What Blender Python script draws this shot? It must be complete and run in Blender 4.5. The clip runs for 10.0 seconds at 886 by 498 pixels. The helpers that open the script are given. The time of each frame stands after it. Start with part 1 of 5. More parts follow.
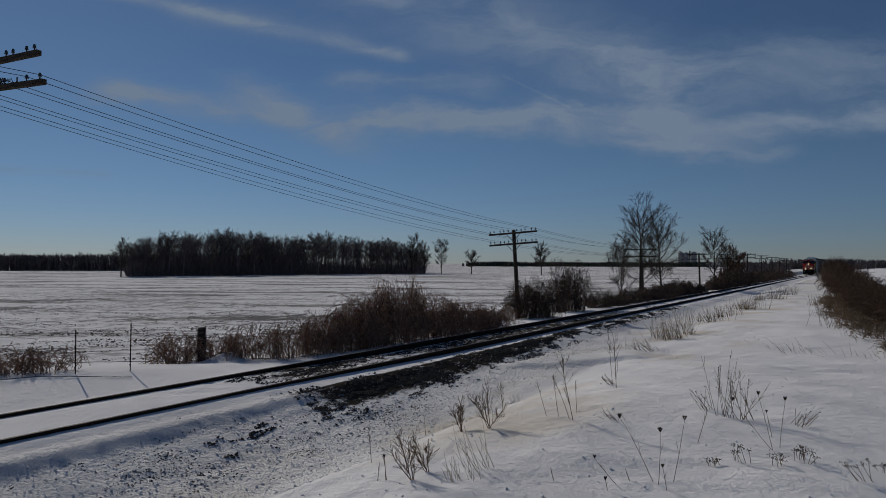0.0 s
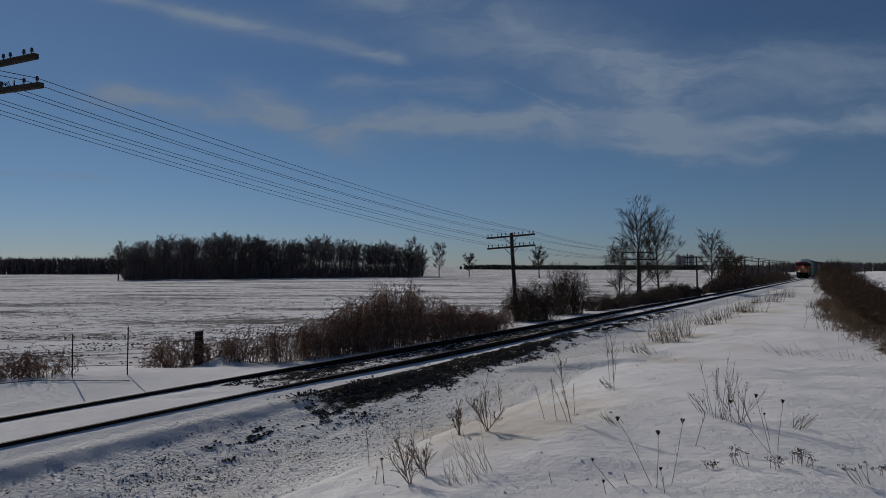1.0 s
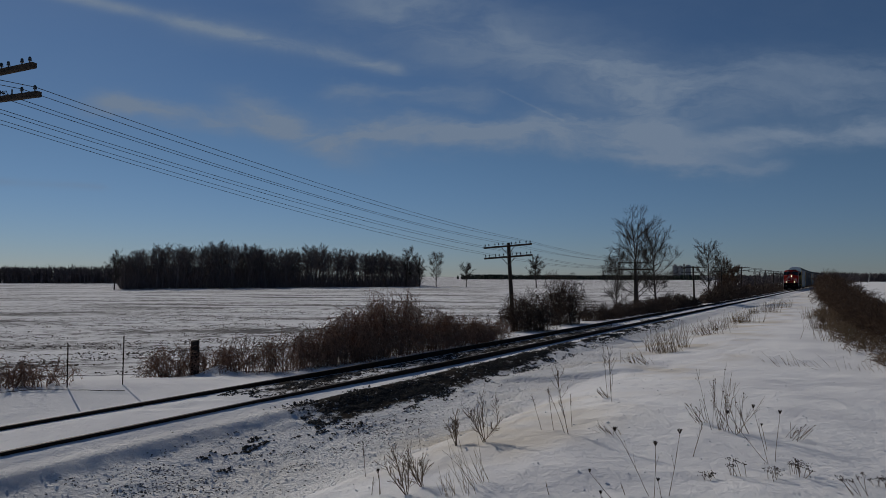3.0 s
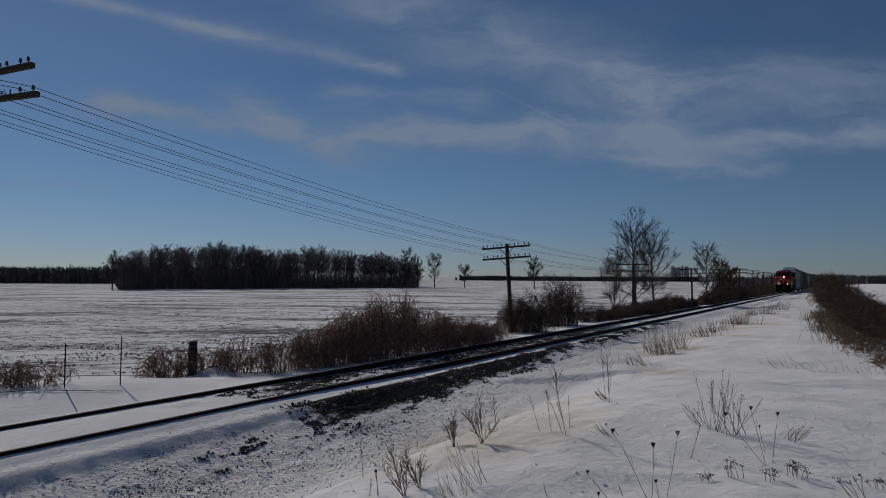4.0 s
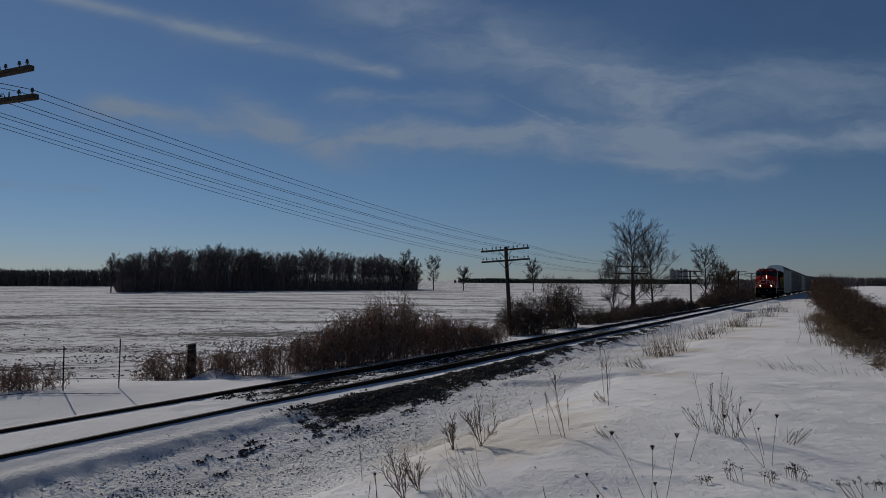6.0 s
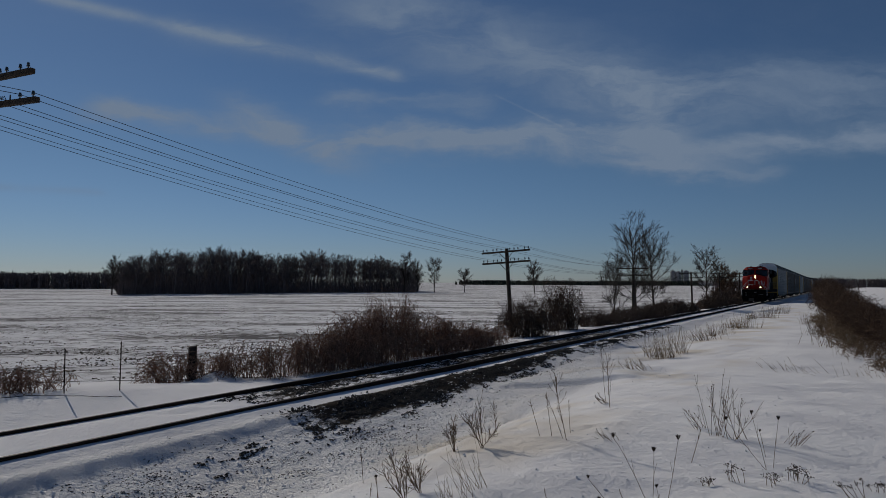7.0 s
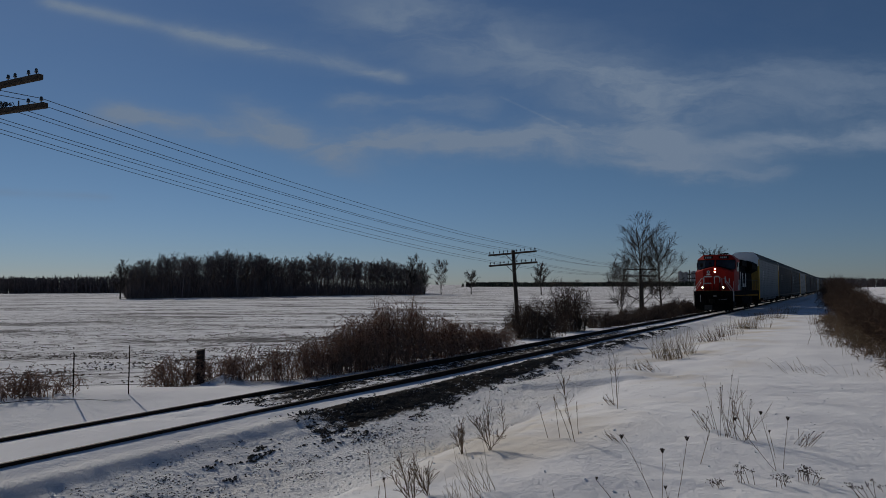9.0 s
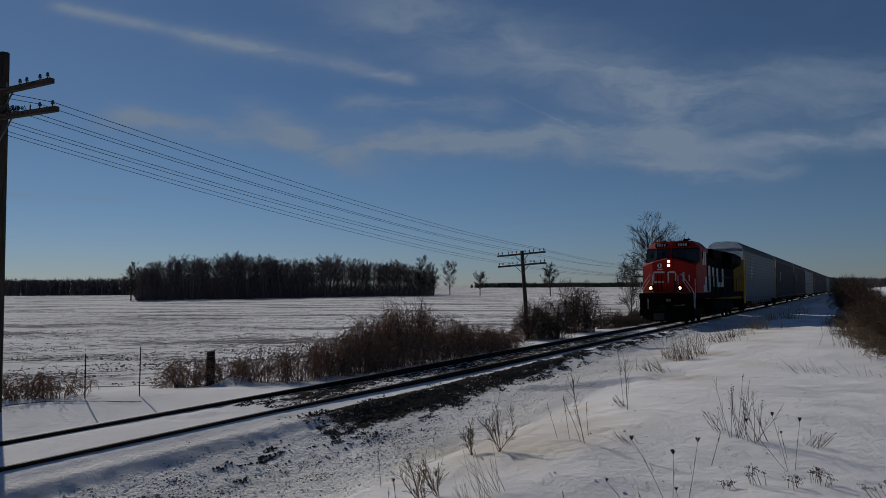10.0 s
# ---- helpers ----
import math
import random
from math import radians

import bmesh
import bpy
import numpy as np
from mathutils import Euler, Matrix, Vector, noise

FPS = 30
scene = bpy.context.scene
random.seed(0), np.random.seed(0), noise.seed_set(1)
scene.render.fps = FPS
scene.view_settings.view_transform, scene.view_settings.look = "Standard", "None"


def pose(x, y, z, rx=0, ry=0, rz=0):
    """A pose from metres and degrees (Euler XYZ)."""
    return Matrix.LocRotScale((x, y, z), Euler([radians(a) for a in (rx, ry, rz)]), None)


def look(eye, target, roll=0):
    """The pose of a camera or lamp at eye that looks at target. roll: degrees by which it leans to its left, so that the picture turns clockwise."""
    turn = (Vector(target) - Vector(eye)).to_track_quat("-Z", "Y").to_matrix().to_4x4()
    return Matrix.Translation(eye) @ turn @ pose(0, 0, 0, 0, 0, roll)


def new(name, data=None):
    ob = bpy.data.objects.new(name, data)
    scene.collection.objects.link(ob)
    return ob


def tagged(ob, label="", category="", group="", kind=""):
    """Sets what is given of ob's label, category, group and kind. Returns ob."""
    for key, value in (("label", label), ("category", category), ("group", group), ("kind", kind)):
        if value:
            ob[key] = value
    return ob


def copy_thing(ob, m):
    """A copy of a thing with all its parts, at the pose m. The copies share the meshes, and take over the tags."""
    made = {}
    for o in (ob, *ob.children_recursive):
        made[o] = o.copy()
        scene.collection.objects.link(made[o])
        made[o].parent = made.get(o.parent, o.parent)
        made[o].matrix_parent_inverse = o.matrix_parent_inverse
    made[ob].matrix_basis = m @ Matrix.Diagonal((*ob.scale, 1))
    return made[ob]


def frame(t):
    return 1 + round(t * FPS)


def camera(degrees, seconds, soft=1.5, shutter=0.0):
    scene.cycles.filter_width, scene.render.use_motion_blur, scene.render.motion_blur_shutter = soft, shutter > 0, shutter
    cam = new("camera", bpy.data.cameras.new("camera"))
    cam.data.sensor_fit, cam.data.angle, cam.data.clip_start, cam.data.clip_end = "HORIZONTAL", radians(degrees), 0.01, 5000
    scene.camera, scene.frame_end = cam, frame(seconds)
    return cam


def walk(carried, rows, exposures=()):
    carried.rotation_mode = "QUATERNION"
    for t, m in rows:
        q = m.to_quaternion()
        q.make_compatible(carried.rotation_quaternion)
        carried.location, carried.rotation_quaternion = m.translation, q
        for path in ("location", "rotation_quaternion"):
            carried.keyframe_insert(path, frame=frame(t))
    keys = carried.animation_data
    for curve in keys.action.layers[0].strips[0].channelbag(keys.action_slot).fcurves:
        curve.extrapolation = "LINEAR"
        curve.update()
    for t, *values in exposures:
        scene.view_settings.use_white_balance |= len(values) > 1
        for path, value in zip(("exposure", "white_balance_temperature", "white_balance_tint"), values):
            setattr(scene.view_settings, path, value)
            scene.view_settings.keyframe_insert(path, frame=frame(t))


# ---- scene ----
EYE = Vector((0.0, 0.0, 2.16))
cam = camera(66.32, 10.0, soft=0.5)
# seconds, yaw to the left of the track's line, pitch, roll
TURNS = (
    (0, 30.53, 1.22, 0.12),
    (0.5, 30.43, 1.36, 0.06),
    (1, 30.34, 1.49, 0.06),
    (1.5, 30.31, 1.70, 0.03),
    (2, 30.25, 1.93, 0.06),
    (2.5, 30.16, 2.18, 0.10),
    (4, 29.96, 2.40, 0.31),
    (4.5, 29.88, 2.50, 0.35),
    (5, 29.88, 2.54, 0.40),
    (5.5, 29.87, 2.55, 0.34),
    (7, 29.94, 2.78, 0.19),
    (7.5, 30.01, 2.78, 0.10),
    (8, 30.17, 2.83, -0.00),
    (8.5, 30.35, 2.89, -0.08),
    (9, 30.49, 2.96, -0.17),
    (9.5, 30.83, 3.01, -0.23),
    (10, 31.23, 3.05, -0.34),
)

EXPOSURE, KELVIN = -0.85, 6500


def aim(yaw, pitch, roll):
    a, b = radians(yaw), radians(pitch)
    ahead = Vector((-math.sin(a) * math.cos(b), math.cos(a) * math.cos(b), math.sin(b)))
    return look(EYE, EYE + ahead, roll)


walk(cam, [(t, aim(yaw, pitch, roll)) for t, yaw, pitch, roll in TURNS], [(0, EXPOSURE, KELVIN, 10), (10, EXPOSURE, KELVIN, 10)])

SKY_RIGHT = (0.8614, 0.5079, 0.0021)
SKY_UP = (0.009, -0.0194, 0.9998)
SKY_AHEAD = (-0.5079, 0.8612, 0.0212)

# ---- light ----
SUN_FROM = Vector((-0.905, 0.425, 0.0)).normalized()
SUN_HEIGHT = radians(27)


class Nodes:
    """Shorthand for building a node tree."""

    def __init__(self, tree):
        self.tree = tree
        tree.nodes.clear()

    def node(self, kind, **settings):
        n = self.tree.nodes.new(kind)
        for key, value in settings.items():
            if key == "operation":
                n.operation = value
            elif key == "data_type":
                n.data_type = value
            elif key == "blend_type":
                n.blend_type = value
        return n

    def put(self, socket, value):
        if isinstance(value, bpy.types.NodeSocket):
            self.tree.links.new(value, socket)
        elif value is not None:
            socket.default_value = value

    def math(self, op, a, b=None, c=None, clamp=False):
        n = self.node("ShaderNodeMath", operation=op)
        n.use_clamp = clamp
        for i, v in enumerate((a, b, c)):
            self.put(n.inputs[i], v)
        return n.outputs[0]

    def vec(self, op, a, b=None):
        n = self.node("ShaderNodeVectorMath", operation=op)
        self.put(n.inputs[0], a)
        if op == "SCALE":
            self.put(n.inputs["Scale"], b)
        else:
            self.put(n.inputs[1], b)
        return n.outputs["Value"] if op in ("DOT_PRODUCT", "LENGTH") else n.outputs[0]

    def noise(self, vector, scale, detail=4.0, rough=0.55, distort=0.0):
        n = self.node("ShaderNodeTexNoise")
        self.put(n.inputs["Vector"], vector)
        n.inputs["Scale"].default_value = scale
        n.inputs["Detail"].default_value = detail
        n.inputs["Roughness"].default_value = rough
        n.inputs["Distortion"].default_value = distort
        return n.outputs[0]

    def step(self, value, lo, hi, a=0.0, b=1.0):
        n = self.node("ShaderNodeMapRange")
        n.interpolation_type = "SMOOTHSTEP"
        for name, v in (("Value", value), ("From Min", lo), ("From Max", hi), ("To Min", a), ("To Max", b)):
            self.put(n.inputs[name], v)
        return n.outputs[0]

    def mix(self, factor, a, b):
        n = self.node("ShaderNodeMix", data_type="RGBA")
        self.put(n.inputs[0], factor)
        for i, v in ((6, a), (7, b)):
            self.put(n.inputs[i], (*v, 1.0) if isinstance(v, tuple) and len(v) == 3 else v)
        return n.outputs[2]

    def combine(self, x, y, z):
        n = self.node("ShaderNodeCombineXYZ")
        for i, v in enumerate((x, y, z)):
            self.put(n.inputs[i], v)
        return n.outputs[0]


def make_world():
    world = bpy.data.worlds.new("winter_sky")
    world.use_nodes = True
    scene.world = world
    n = Nodes(world.node_tree)
    sky = n.node("ShaderNodeTexSky")
    sky.sky_type, sky.sun_disc = "NISHITA", False
    sky.sun_elevation = SUN_HEIGHT
    sky.sun_rotation = math.atan2(SUN_FROM.x, SUN_FROM.y)
    sky.altitude, sky.air_density, sky.dust_density, sky.ozone_density = 200, 1.0, 0.05, 3.5
    way = n.node("ShaderNodeTexCoord").outputs["Generated"]
    ahead = n.math("MAXIMUM", n.vec("DOT_PRODUCT", way, SKY_AHEAD), 0.2)
    u = n.math("DIVIDE", n.vec("DOT_PRODUCT", way, SKY_RIGHT), ahead)
    v = n.math("DIVIDE", n.vec("DOT_PRODUCT", way, SKY_UP), ahead)
    flat = n.combine(u, n.math("MULTIPLY", v, 2.6), 0.0)
    warp = n.math("MULTIPLY", n.math("SUBTRACT", n.noise(flat, 5.0, 5.0, 0.6), 0.5), 0.09)
    wv = n.math("ADD", v, warp)
    wisps = n.noise(n.combine(u, n.math("MULTIPLY", wv, 3.2), 1.7), 5.5, 8.0, 0.62, 0.5)
    fibres = n.noise(n.combine(n.math("MULTIPLY", u, 0.35), n.math("ADD", wv, n.math("MULTIPLY", u, 0.22)), 4.0), 26.0, 5.0, 0.6)

    def streak(x0, y0, x1, y1, wide, strength, warped=True):
        """A soft band of cirrus between two places of the sky's plane."""
        dx, dy = x1 - x0, y1 - y0
        length = math.hypot(dx, dy)
        dx, dy = dx / length, dy / length
        yy = wv if warped else v
        a = n.math("SUBTRACT", u, x0)
        b = n.math("SUBTRACT", yy, y0)
        along = n.math("ADD", n.math("MULTIPLY", a, dx), n.math("MULTIPLY", b, dy))
        over = n.math("SUBTRACT", along, n.math("MINIMUM", n.math("MAXIMUM", along, 0.0), length))
        across = n.math("SUBTRACT", n.math("MULTIPLY", b, dx), n.math("MULTIPLY", a, dy))
        r = n.math("ADD", n.math("POWER", n.math("DIVIDE", across, wide), 2.0),
                   n.math("POWER", n.math("DIVIDE", over, wide * 2.2), 2.0))
        return n.math("MULTIPLY", n.math("EXPONENT", n.math("MULTIPLY", r, -1.0)), strength)

    total = n.math("MULTIPLY", n.step(v, 0.05, 0.5), 0.05)
    for row in SKY_STREAKS:
        total = n.math("ADD", total, streak(*row))
    for row in SKY_TRAILS:
        total = n.math("ADD", total, streak(*row, False))
    texture = n.math("ADD", 0.22, n.math("ADD", n.math("MULTIPLY", n.step(wisps, 0.30, 0.68), 0.70), n.math("MULTIPLY", n.step(fibres, 0.25, 0.8), 0.30)))
    cover = n.math("MULTIPLY", n.math("MULTIPLY", total, texture), 1.2, clamp=True)
    # cold, clear winter air: bluer overhead, a pale blue-grey haze low down
    low = n.math("SUBTRACT", 1.0, n.step(n.vec("DOT_PRODUCT", way, (0, 0, 1)), 0.0, 0.20))
    tint = n.mix(low, (0.77, 0.92, 1.10), (0.71, 0.87, 1.26))
    air = n.vec("MULTIPLY", sky.outputs[0], tint)
    cloud = n.mix(cover, air, CLOUD)
    back = n.node("ShaderNodeBackground")
    n.put(back.inputs[0], cloud)
    back.inputs[1].default_value = SKY_STRENGTH
    n.put(n.node("ShaderNodeOutputWorld").inputs[0], back.outputs[0])


SKY_STRENGTH = 0.058
CLOUD = (4.6, 6.2, 8.7)
# x0, y0, x1, y1 on the sky's plane, width, strength
SKY_STREAKS = (
    (-0.12, 0.190, 0.32, 0.190, 0.021, 1.25),
    (0.20, 0.162, 0.50, 0.142, 0.010, 0.55),
    (0.32, 0.160, 0.68, 0.200, 0.017, 0.75),
    (-0.06, 0.370, 0.26, 0.270, 0.055, 0.62),
    (0.24, 0.262, 0.70, 0.282, 0.034, 0.52),
    (0.30, 0.225, 0.70, 0.235, 0.022, 0.34),
    (-0.15, 0.245, 0.06, 0.246, 0.013, 0.60),
    (-0.48, 0.228, -0.33, 0.212, 0.017, 0.85),
    (-0.27, 0.222, -0.15, 0.168, 0.021, 1.15),
)
SKY_TRAILS = (
    (-0.58, 0.400, -0.07, 0.286, 0.009, 0.78),
    (-0.36, 0.350, -0.16, 0.310, 0.020, 0.32),
    (0.09, 0.255, 0.185, 0.210, 0.0016, 0.30),
    (-0.66, 0.118, -0.50, 0.110, 0.006, 0.25),
)
make_world()
sun = new("sun", bpy.data.lights.new("sun", "SUN"))
sun.data.energy, sun.data.angle, sun.data.color = 4.3, radians(0.53), (1.0, 0.92, 0.80)
sun.matrix_world = look(SUN_FROM * math.cos(SUN_HEIGHT) * 50 + Vector((0, 0, 50 * math.sin(SUN_HEIGHT))), (0, 0, 0))

# ---- materials ----
def material(name, build):
    m = bpy.data.materials.new(name)
    m.use_nodes = True
    n = Nodes(m.node_tree)
    shader = n.node("ShaderNodeBsdfPrincipled")
    n.put(n.node("ShaderNodeOutputMaterial").inputs[0], shader.outputs[0])
    build(n, shader)
    return m


def bump(n, shader, height, strength, distance):
    b = n.node("ShaderNodeBump")
    b.inputs["Strength"].default_value, b.inputs["Distance"].default_value = strength, distance
    n.put(b.inputs["Height"], height)
    n.put(shader.inputs["Normal"], b.outputs[0])


def plain(name, dark, light, rough=0.7, metal=0.0, scale=3.0, relief=0.3, depth=0.01, fine=40.0, vary=0.0, stretch=(1, 1, 1), coat=0.0, gloss=0.4):
    """A painted, wooden or metal surface: two colours mixed by coarse and fine noise."""
    def build(n, s):
        place = n.vec("MULTIPLY", n.node("ShaderNodeTexCoord").outputs["Object"], stretch)
        coarse, grain = n.noise(place, scale, 5.0, 0.6), n.noise(place, fine, 4.0, 0.65)
        f = n.math("ADD", n.math("MULTIPLY", n.step(coarse, 0.3, 0.7), 0.65), n.math("MULTIPLY", grain, 0.35))
        colour = n.mix(f, dark, light)
        if vary:
            rnd = n.node("ShaderNodeObjectInfo").outputs["Random"]
            colour = n.mix(n.math("MULTIPLY", rnd, vary), colour, dark)
        n.put(s.inputs["Base Color"], colour)
        n.put(s.inputs["Roughness"], n.step(grain, 0.2, 0.8, max(rough - 0.12, 0.05), min(rough + 0.12, 1.0)))
        s.inputs["Metallic"].default_value = metal
        s.inputs["Coat Weight"].default_value = coat
        s.inputs["Specular IOR Level"].default_value = gloss
        bump(n, s, n.math("ADD", grain, coarse), relief, depth)
    return material(name, build)


def island(name, dark, light, rough=0.85, scale=6.0):
    """Twigs, stones and other joined pieces, each of its own shade."""
    def build(n, s):
        rnd = n.node("ShaderNodeNewGeometry").outputs["Random Per Island"]
        place = n.node("ShaderNodeTexCoord").outputs["Object"]
        f = n.math("ADD", n.math("MULTIPLY", rnd, 0.7), n.math("MULTIPLY", n.noise(place, scale), 0.3))
        n.put(s.inputs["Base Color"], n.mix(f, dark, light))
        s.inputs["Roughness"].default_value = rough
        s.inputs["Specular IOR Level"].default_value = 0.25
    return material(name, build)


def glow(name, colour, strength):
    def build(n, s):
        s.inputs["Base Color"].default_value = (0.9, 0.9, 0.85, 1)
        s.inputs["Emission Color"].default_value = (*colour, 1)
        s.inputs["Emission Strength"].default_value = strength
        s.inputs["Roughness"].default_value = 0.2
    return material(name, build)


def ground_material():
    def build(n, s):
        place = n.node("ShaderNodeNewGeometry").outputs["Position"]
        sep = n.node("ShaderNodeSeparateXYZ")
        n.put(sep.inputs[0], place)
        x, y = sep.outputs[0], sep.outputs[1]
        drift = n.noise(place, 0.5, 4.0, 0.5)
        crust = n.noise(place, 8.5, 7.0, 0.68)
        grain = n.noise(place, 60.0, 3.0, 0.7)
        # clean snow, a little sand-stained in the hollow
        snow = n.mix(n.step(drift, 0.35, 0.7), (0.80, 0.80, 0.81), (0.70, 0.70, 0.72))
        dusty = n.math("MULTIPLY", n.step(n.noise(place, 0.35, 3.0), 0.45, 0.7), n.math("MULTIPLY", n.step(x, -8.0, -5.5), n.step(x, -3.0, -1.5, 1.0, 0.0)))
        snow = n.mix(n.math("MULTIPLY", dusty, 0.8), snow, (0.62, 0.56, 0.47))
        # crushed stone that shows on the track's shoulder and between the rails
        stone = n.mix(grain, (0.012, 0.011, 0.010), (0.07, 0.062, 0.055))
        clumps = n.noise(n.vec("MULTIPLY", place, (1.0, 0.5, 1.0)), 5.5, 8.0, 0.8, 0.2)
        patch = n.noise(n.vec("MULTIPLY", place, (1.0, 0.22, 1.0)), 0.7, 3.0, 0.5)
        outer = n.math("ADD", x, n.step(y, 15.0, 27.0, 0.0, 0.75))
        side = n.math("MULTIPLY", n.step(x, -8.75, -8.45), n.step(outer, -7.9, -7.1, 1.0, 0.0))
        bed = n.math("MULTIPLY", n.step(x, -10.6, -10.3), n.step(x, -9.1, -8.9, 1.0, 0.0))
        near = n.step(y, 6.5, 11.0)
        bare = n.math("ADD", n.math("MULTIPLY", side, n.math("ADD", n.math("MULTIPLY", near, n.step(y, 30.0, 42.0, 0.285, 0.12)), 0.15)), n.math("MULTIPLY", bed, n.math("MULTIPLY", near, n.step(y, 28.0, 50.0, 0.37, 0.22))))
        show = n.math("ADD", n.math("MULTIPLY", clumps, 0.75), n.math("MULTIPLY", patch, 0.35))
        stony = n.step(n.math("ADD", show, bare), 0.85, 0.95)
        # the ploughed field: dark clods and stubble in rows
        rowed = n.vec("MULTIPLY", n.vec("ADD", n.combine(n.math("ADD", n.math("MULTIPLY", x, 0.9), n.math("MULTIPLY", y, 0.43)), n.math("SUBTRACT", n.math("MULTIPLY", y, 0.9), n.math("MULTIPLY", x, 0.43)), 0.0), (0, 0, 0)), (0.22, 1.0, 1.0))
        clods = n.noise(rowed, 3.4, 7.0, 0.74)
        broad = n.noise(rowed, 0.16, 4.0, 0.6)
        inside = n.step(x, -27.0, -17.5, 1.0, 0.0)
        open_soil = n.step(n.math("ADD", n.math("MULTIPLY", clods, 0.7), n.math("MULTIPLY", broad, 0.5)), 0.60, 0.655)
        soil = n.mix(grain, (0.045, 0.040, 0.036), (0.12, 0.108, 0.098))
        colour = n.mix(n.math("MULTIPLY", open_soil, n.math("MULTIPLY", inside, 0.85)), snow, soil)
        colour = n.mix(stony, colour, stone)
        n.put(s.inputs["Base Color"], colour)
        n.put(s.inputs["Roughness"], n.step(grain, 0.2, 0.8, 0.55, 0.8))
        s.inputs["Specular IOR Level"].default_value = 0.0
        rough_side = n.math("MULTIPLY", n.step(x, -8.9, -8.3), n.step(x, -5.6, -4.2, 1.0, 0.0))
        crumbs = n.math("MULTIPLY", n.math("ADD", n.noise(place, 6.0, 7.0, 0.7, 0.3), n.noise(place, 16.0, 4.0, 0.6, 0.2)), n.math("MULTIPLY", rough_side, 1.3))
        height = n.math("ADD", n.math("ADD", n.math("MULTIPLY", crust, 0.46), n.math("MULTIPLY", grain, 0.04)), crumbs)
        bump(n, s, n.math("ADD", height, n.math("MULTIPLY", clods, n.math("MULTIPLY", inside, 0.7))), 0.75, 0.09)
    return material("snow_ground", build)


SNOW = ground_material()
STONES = island("crushed_stone", (0.012, 0.011, 0.010), (0.075, 0.066, 0.058), 0.9)
SNOW_LUMP = island("snow_crumbs", (0.72, 0.72, 0.74), (0.84, 0.84, 0.85), 0.7)
SOIL = island("bare_soil", (0.04, 0.032, 0.025), (0.13, 0.10, 0.07), 0.95)
RUST = plain("rusty_rail_steel", (0.010, 0.007, 0.006), (0.034, 0.022, 0.016), 0.85, 0.0, 4.0, 0.4, 0.004, gloss=0.1)
RAIL_TOP = plain("worn_rail_head", (0.04, 0.036, 0.033), (0.10, 0.09, 0.082), 0.75, 0.1, 6.0, 0.1, 0.002, gloss=0.1)
TIE = plain("creosoted_sleeper", (0.018, 0.014, 0.011), (0.07, 0.055, 0.042), 0.9, 0.0, 5.0, 0.6, 0.01, 30.0, 0.4, (1, 8, 8), gloss=0.12)
POLE_WOOD = plain("weathered_pole_wood", (0.018, 0.015, 0.013), (0.07, 0.058, 0.048), 0.9, 0.0, 3.0, 0.6, 0.012, 25.0, 0.3, (6, 6, 0.5), gloss=0.12)
ARM_WOOD = plain("weathered_arm_wood", (0.02, 0.017, 0.014), (0.075, 0.06, 0.048), 0.9, 0.0, 3.0, 0.5, 0.008, 30.0, 0.3, (0.7, 6, 6), gloss=0.12)
GLASS_CAP = plain("insulator_glass", (0.010, 0.014, 0.014), (0.035, 0.045, 0.045), 0.12, 0.0, 8.0, 0.05, 0.001, 40.0, 0.3, (1, 1, 1), 0.6)
IRON = plain("galvanised_iron", (0.06, 0.055, 0.05), (0.16, 0.15, 0.14), 0.6, 0.6, 5.0, 0.2, 0.002)
WIRE = plain("line_wire", (0.02, 0.02, 0.02), (0.06, 0.055, 0.05), 0.6, 0.5, 5.0, 0.0, 0.001)
BARK = island("grey_bark", (0.020, 0.017, 0.015), (0.080, 0.066, 0.057))
WOODS = island("woodland_bark", (0.055, 0.044, 0.043), (0.19, 0.155, 0.148))
CONIFER = island("dark_evergreen", (0.012, 0.018, 0.012), (0.035, 0.045, 0.03))
SHRUB = island("brown_twigs", (0.060, 0.035, 0.026), (0.37, 0.215, 0.145))
BRUSH = island("dark_dense_twigs", (0.020, 0.013, 0.010), (0.12, 0.078, 0.056))
HEDGE = island("tangled_brown_stems", (0.020, 0.012, 0.008), (0.125, 0.072, 0.042))
STRAW = island("dry_straw_grass", (0.13, 0.09, 0.05), (0.34, 0.25, 0.14))
WEED = island("dry_weed_stalks", (0.07, 0.045, 0.028), (0.24, 0.165, 0.10))
SEED = island("dark_seed_heads", (0.018, 0.013, 0.010), (0.075, 0.05, 0.035))
CONCRETE = plain("silo_concrete", (0.16, 0.16, 0.165), (0.26, 0.26, 0.265), 0.9, 0.0, 0.2, 0.2, 0.05, 3.0)
BARN = plain("barn_wall", (0.25, 0.25, 0.26), (0.45, 0.44, 0.43), 0.8)

# ---- mesh helpers ----
def mesh_from(name, verts, faces, mat, smooth=False):
    """A mesh from arrays: places (n, 3) and faces (m, 3 or 4)."""
    verts, faces = np.asarray(verts, np.float32), np.asarray(faces, np.int32)
    me = bpy.data.meshes.new(name)
    size = faces.shape[1]
    me.vertices.add(len(verts))
    me.vertices.foreach_set("co", verts.ravel())
    me.loops.add(faces.size)
    me.loops.foreach_set("vertex_index", faces.ravel())
    me.polygons.add(len(faces))
    me.polygons.foreach_set("loop_start", np.arange(len(faces), dtype=np.int32) * size)
    me.polygons.foreach_set("loop_total", np.full(len(faces), size, np.int32))
    me.polygons.foreach_set("use_smooth", np.full(len(faces), smooth))
    me.materials.append(mat)
    me.update(calc_edges=True)
    return me


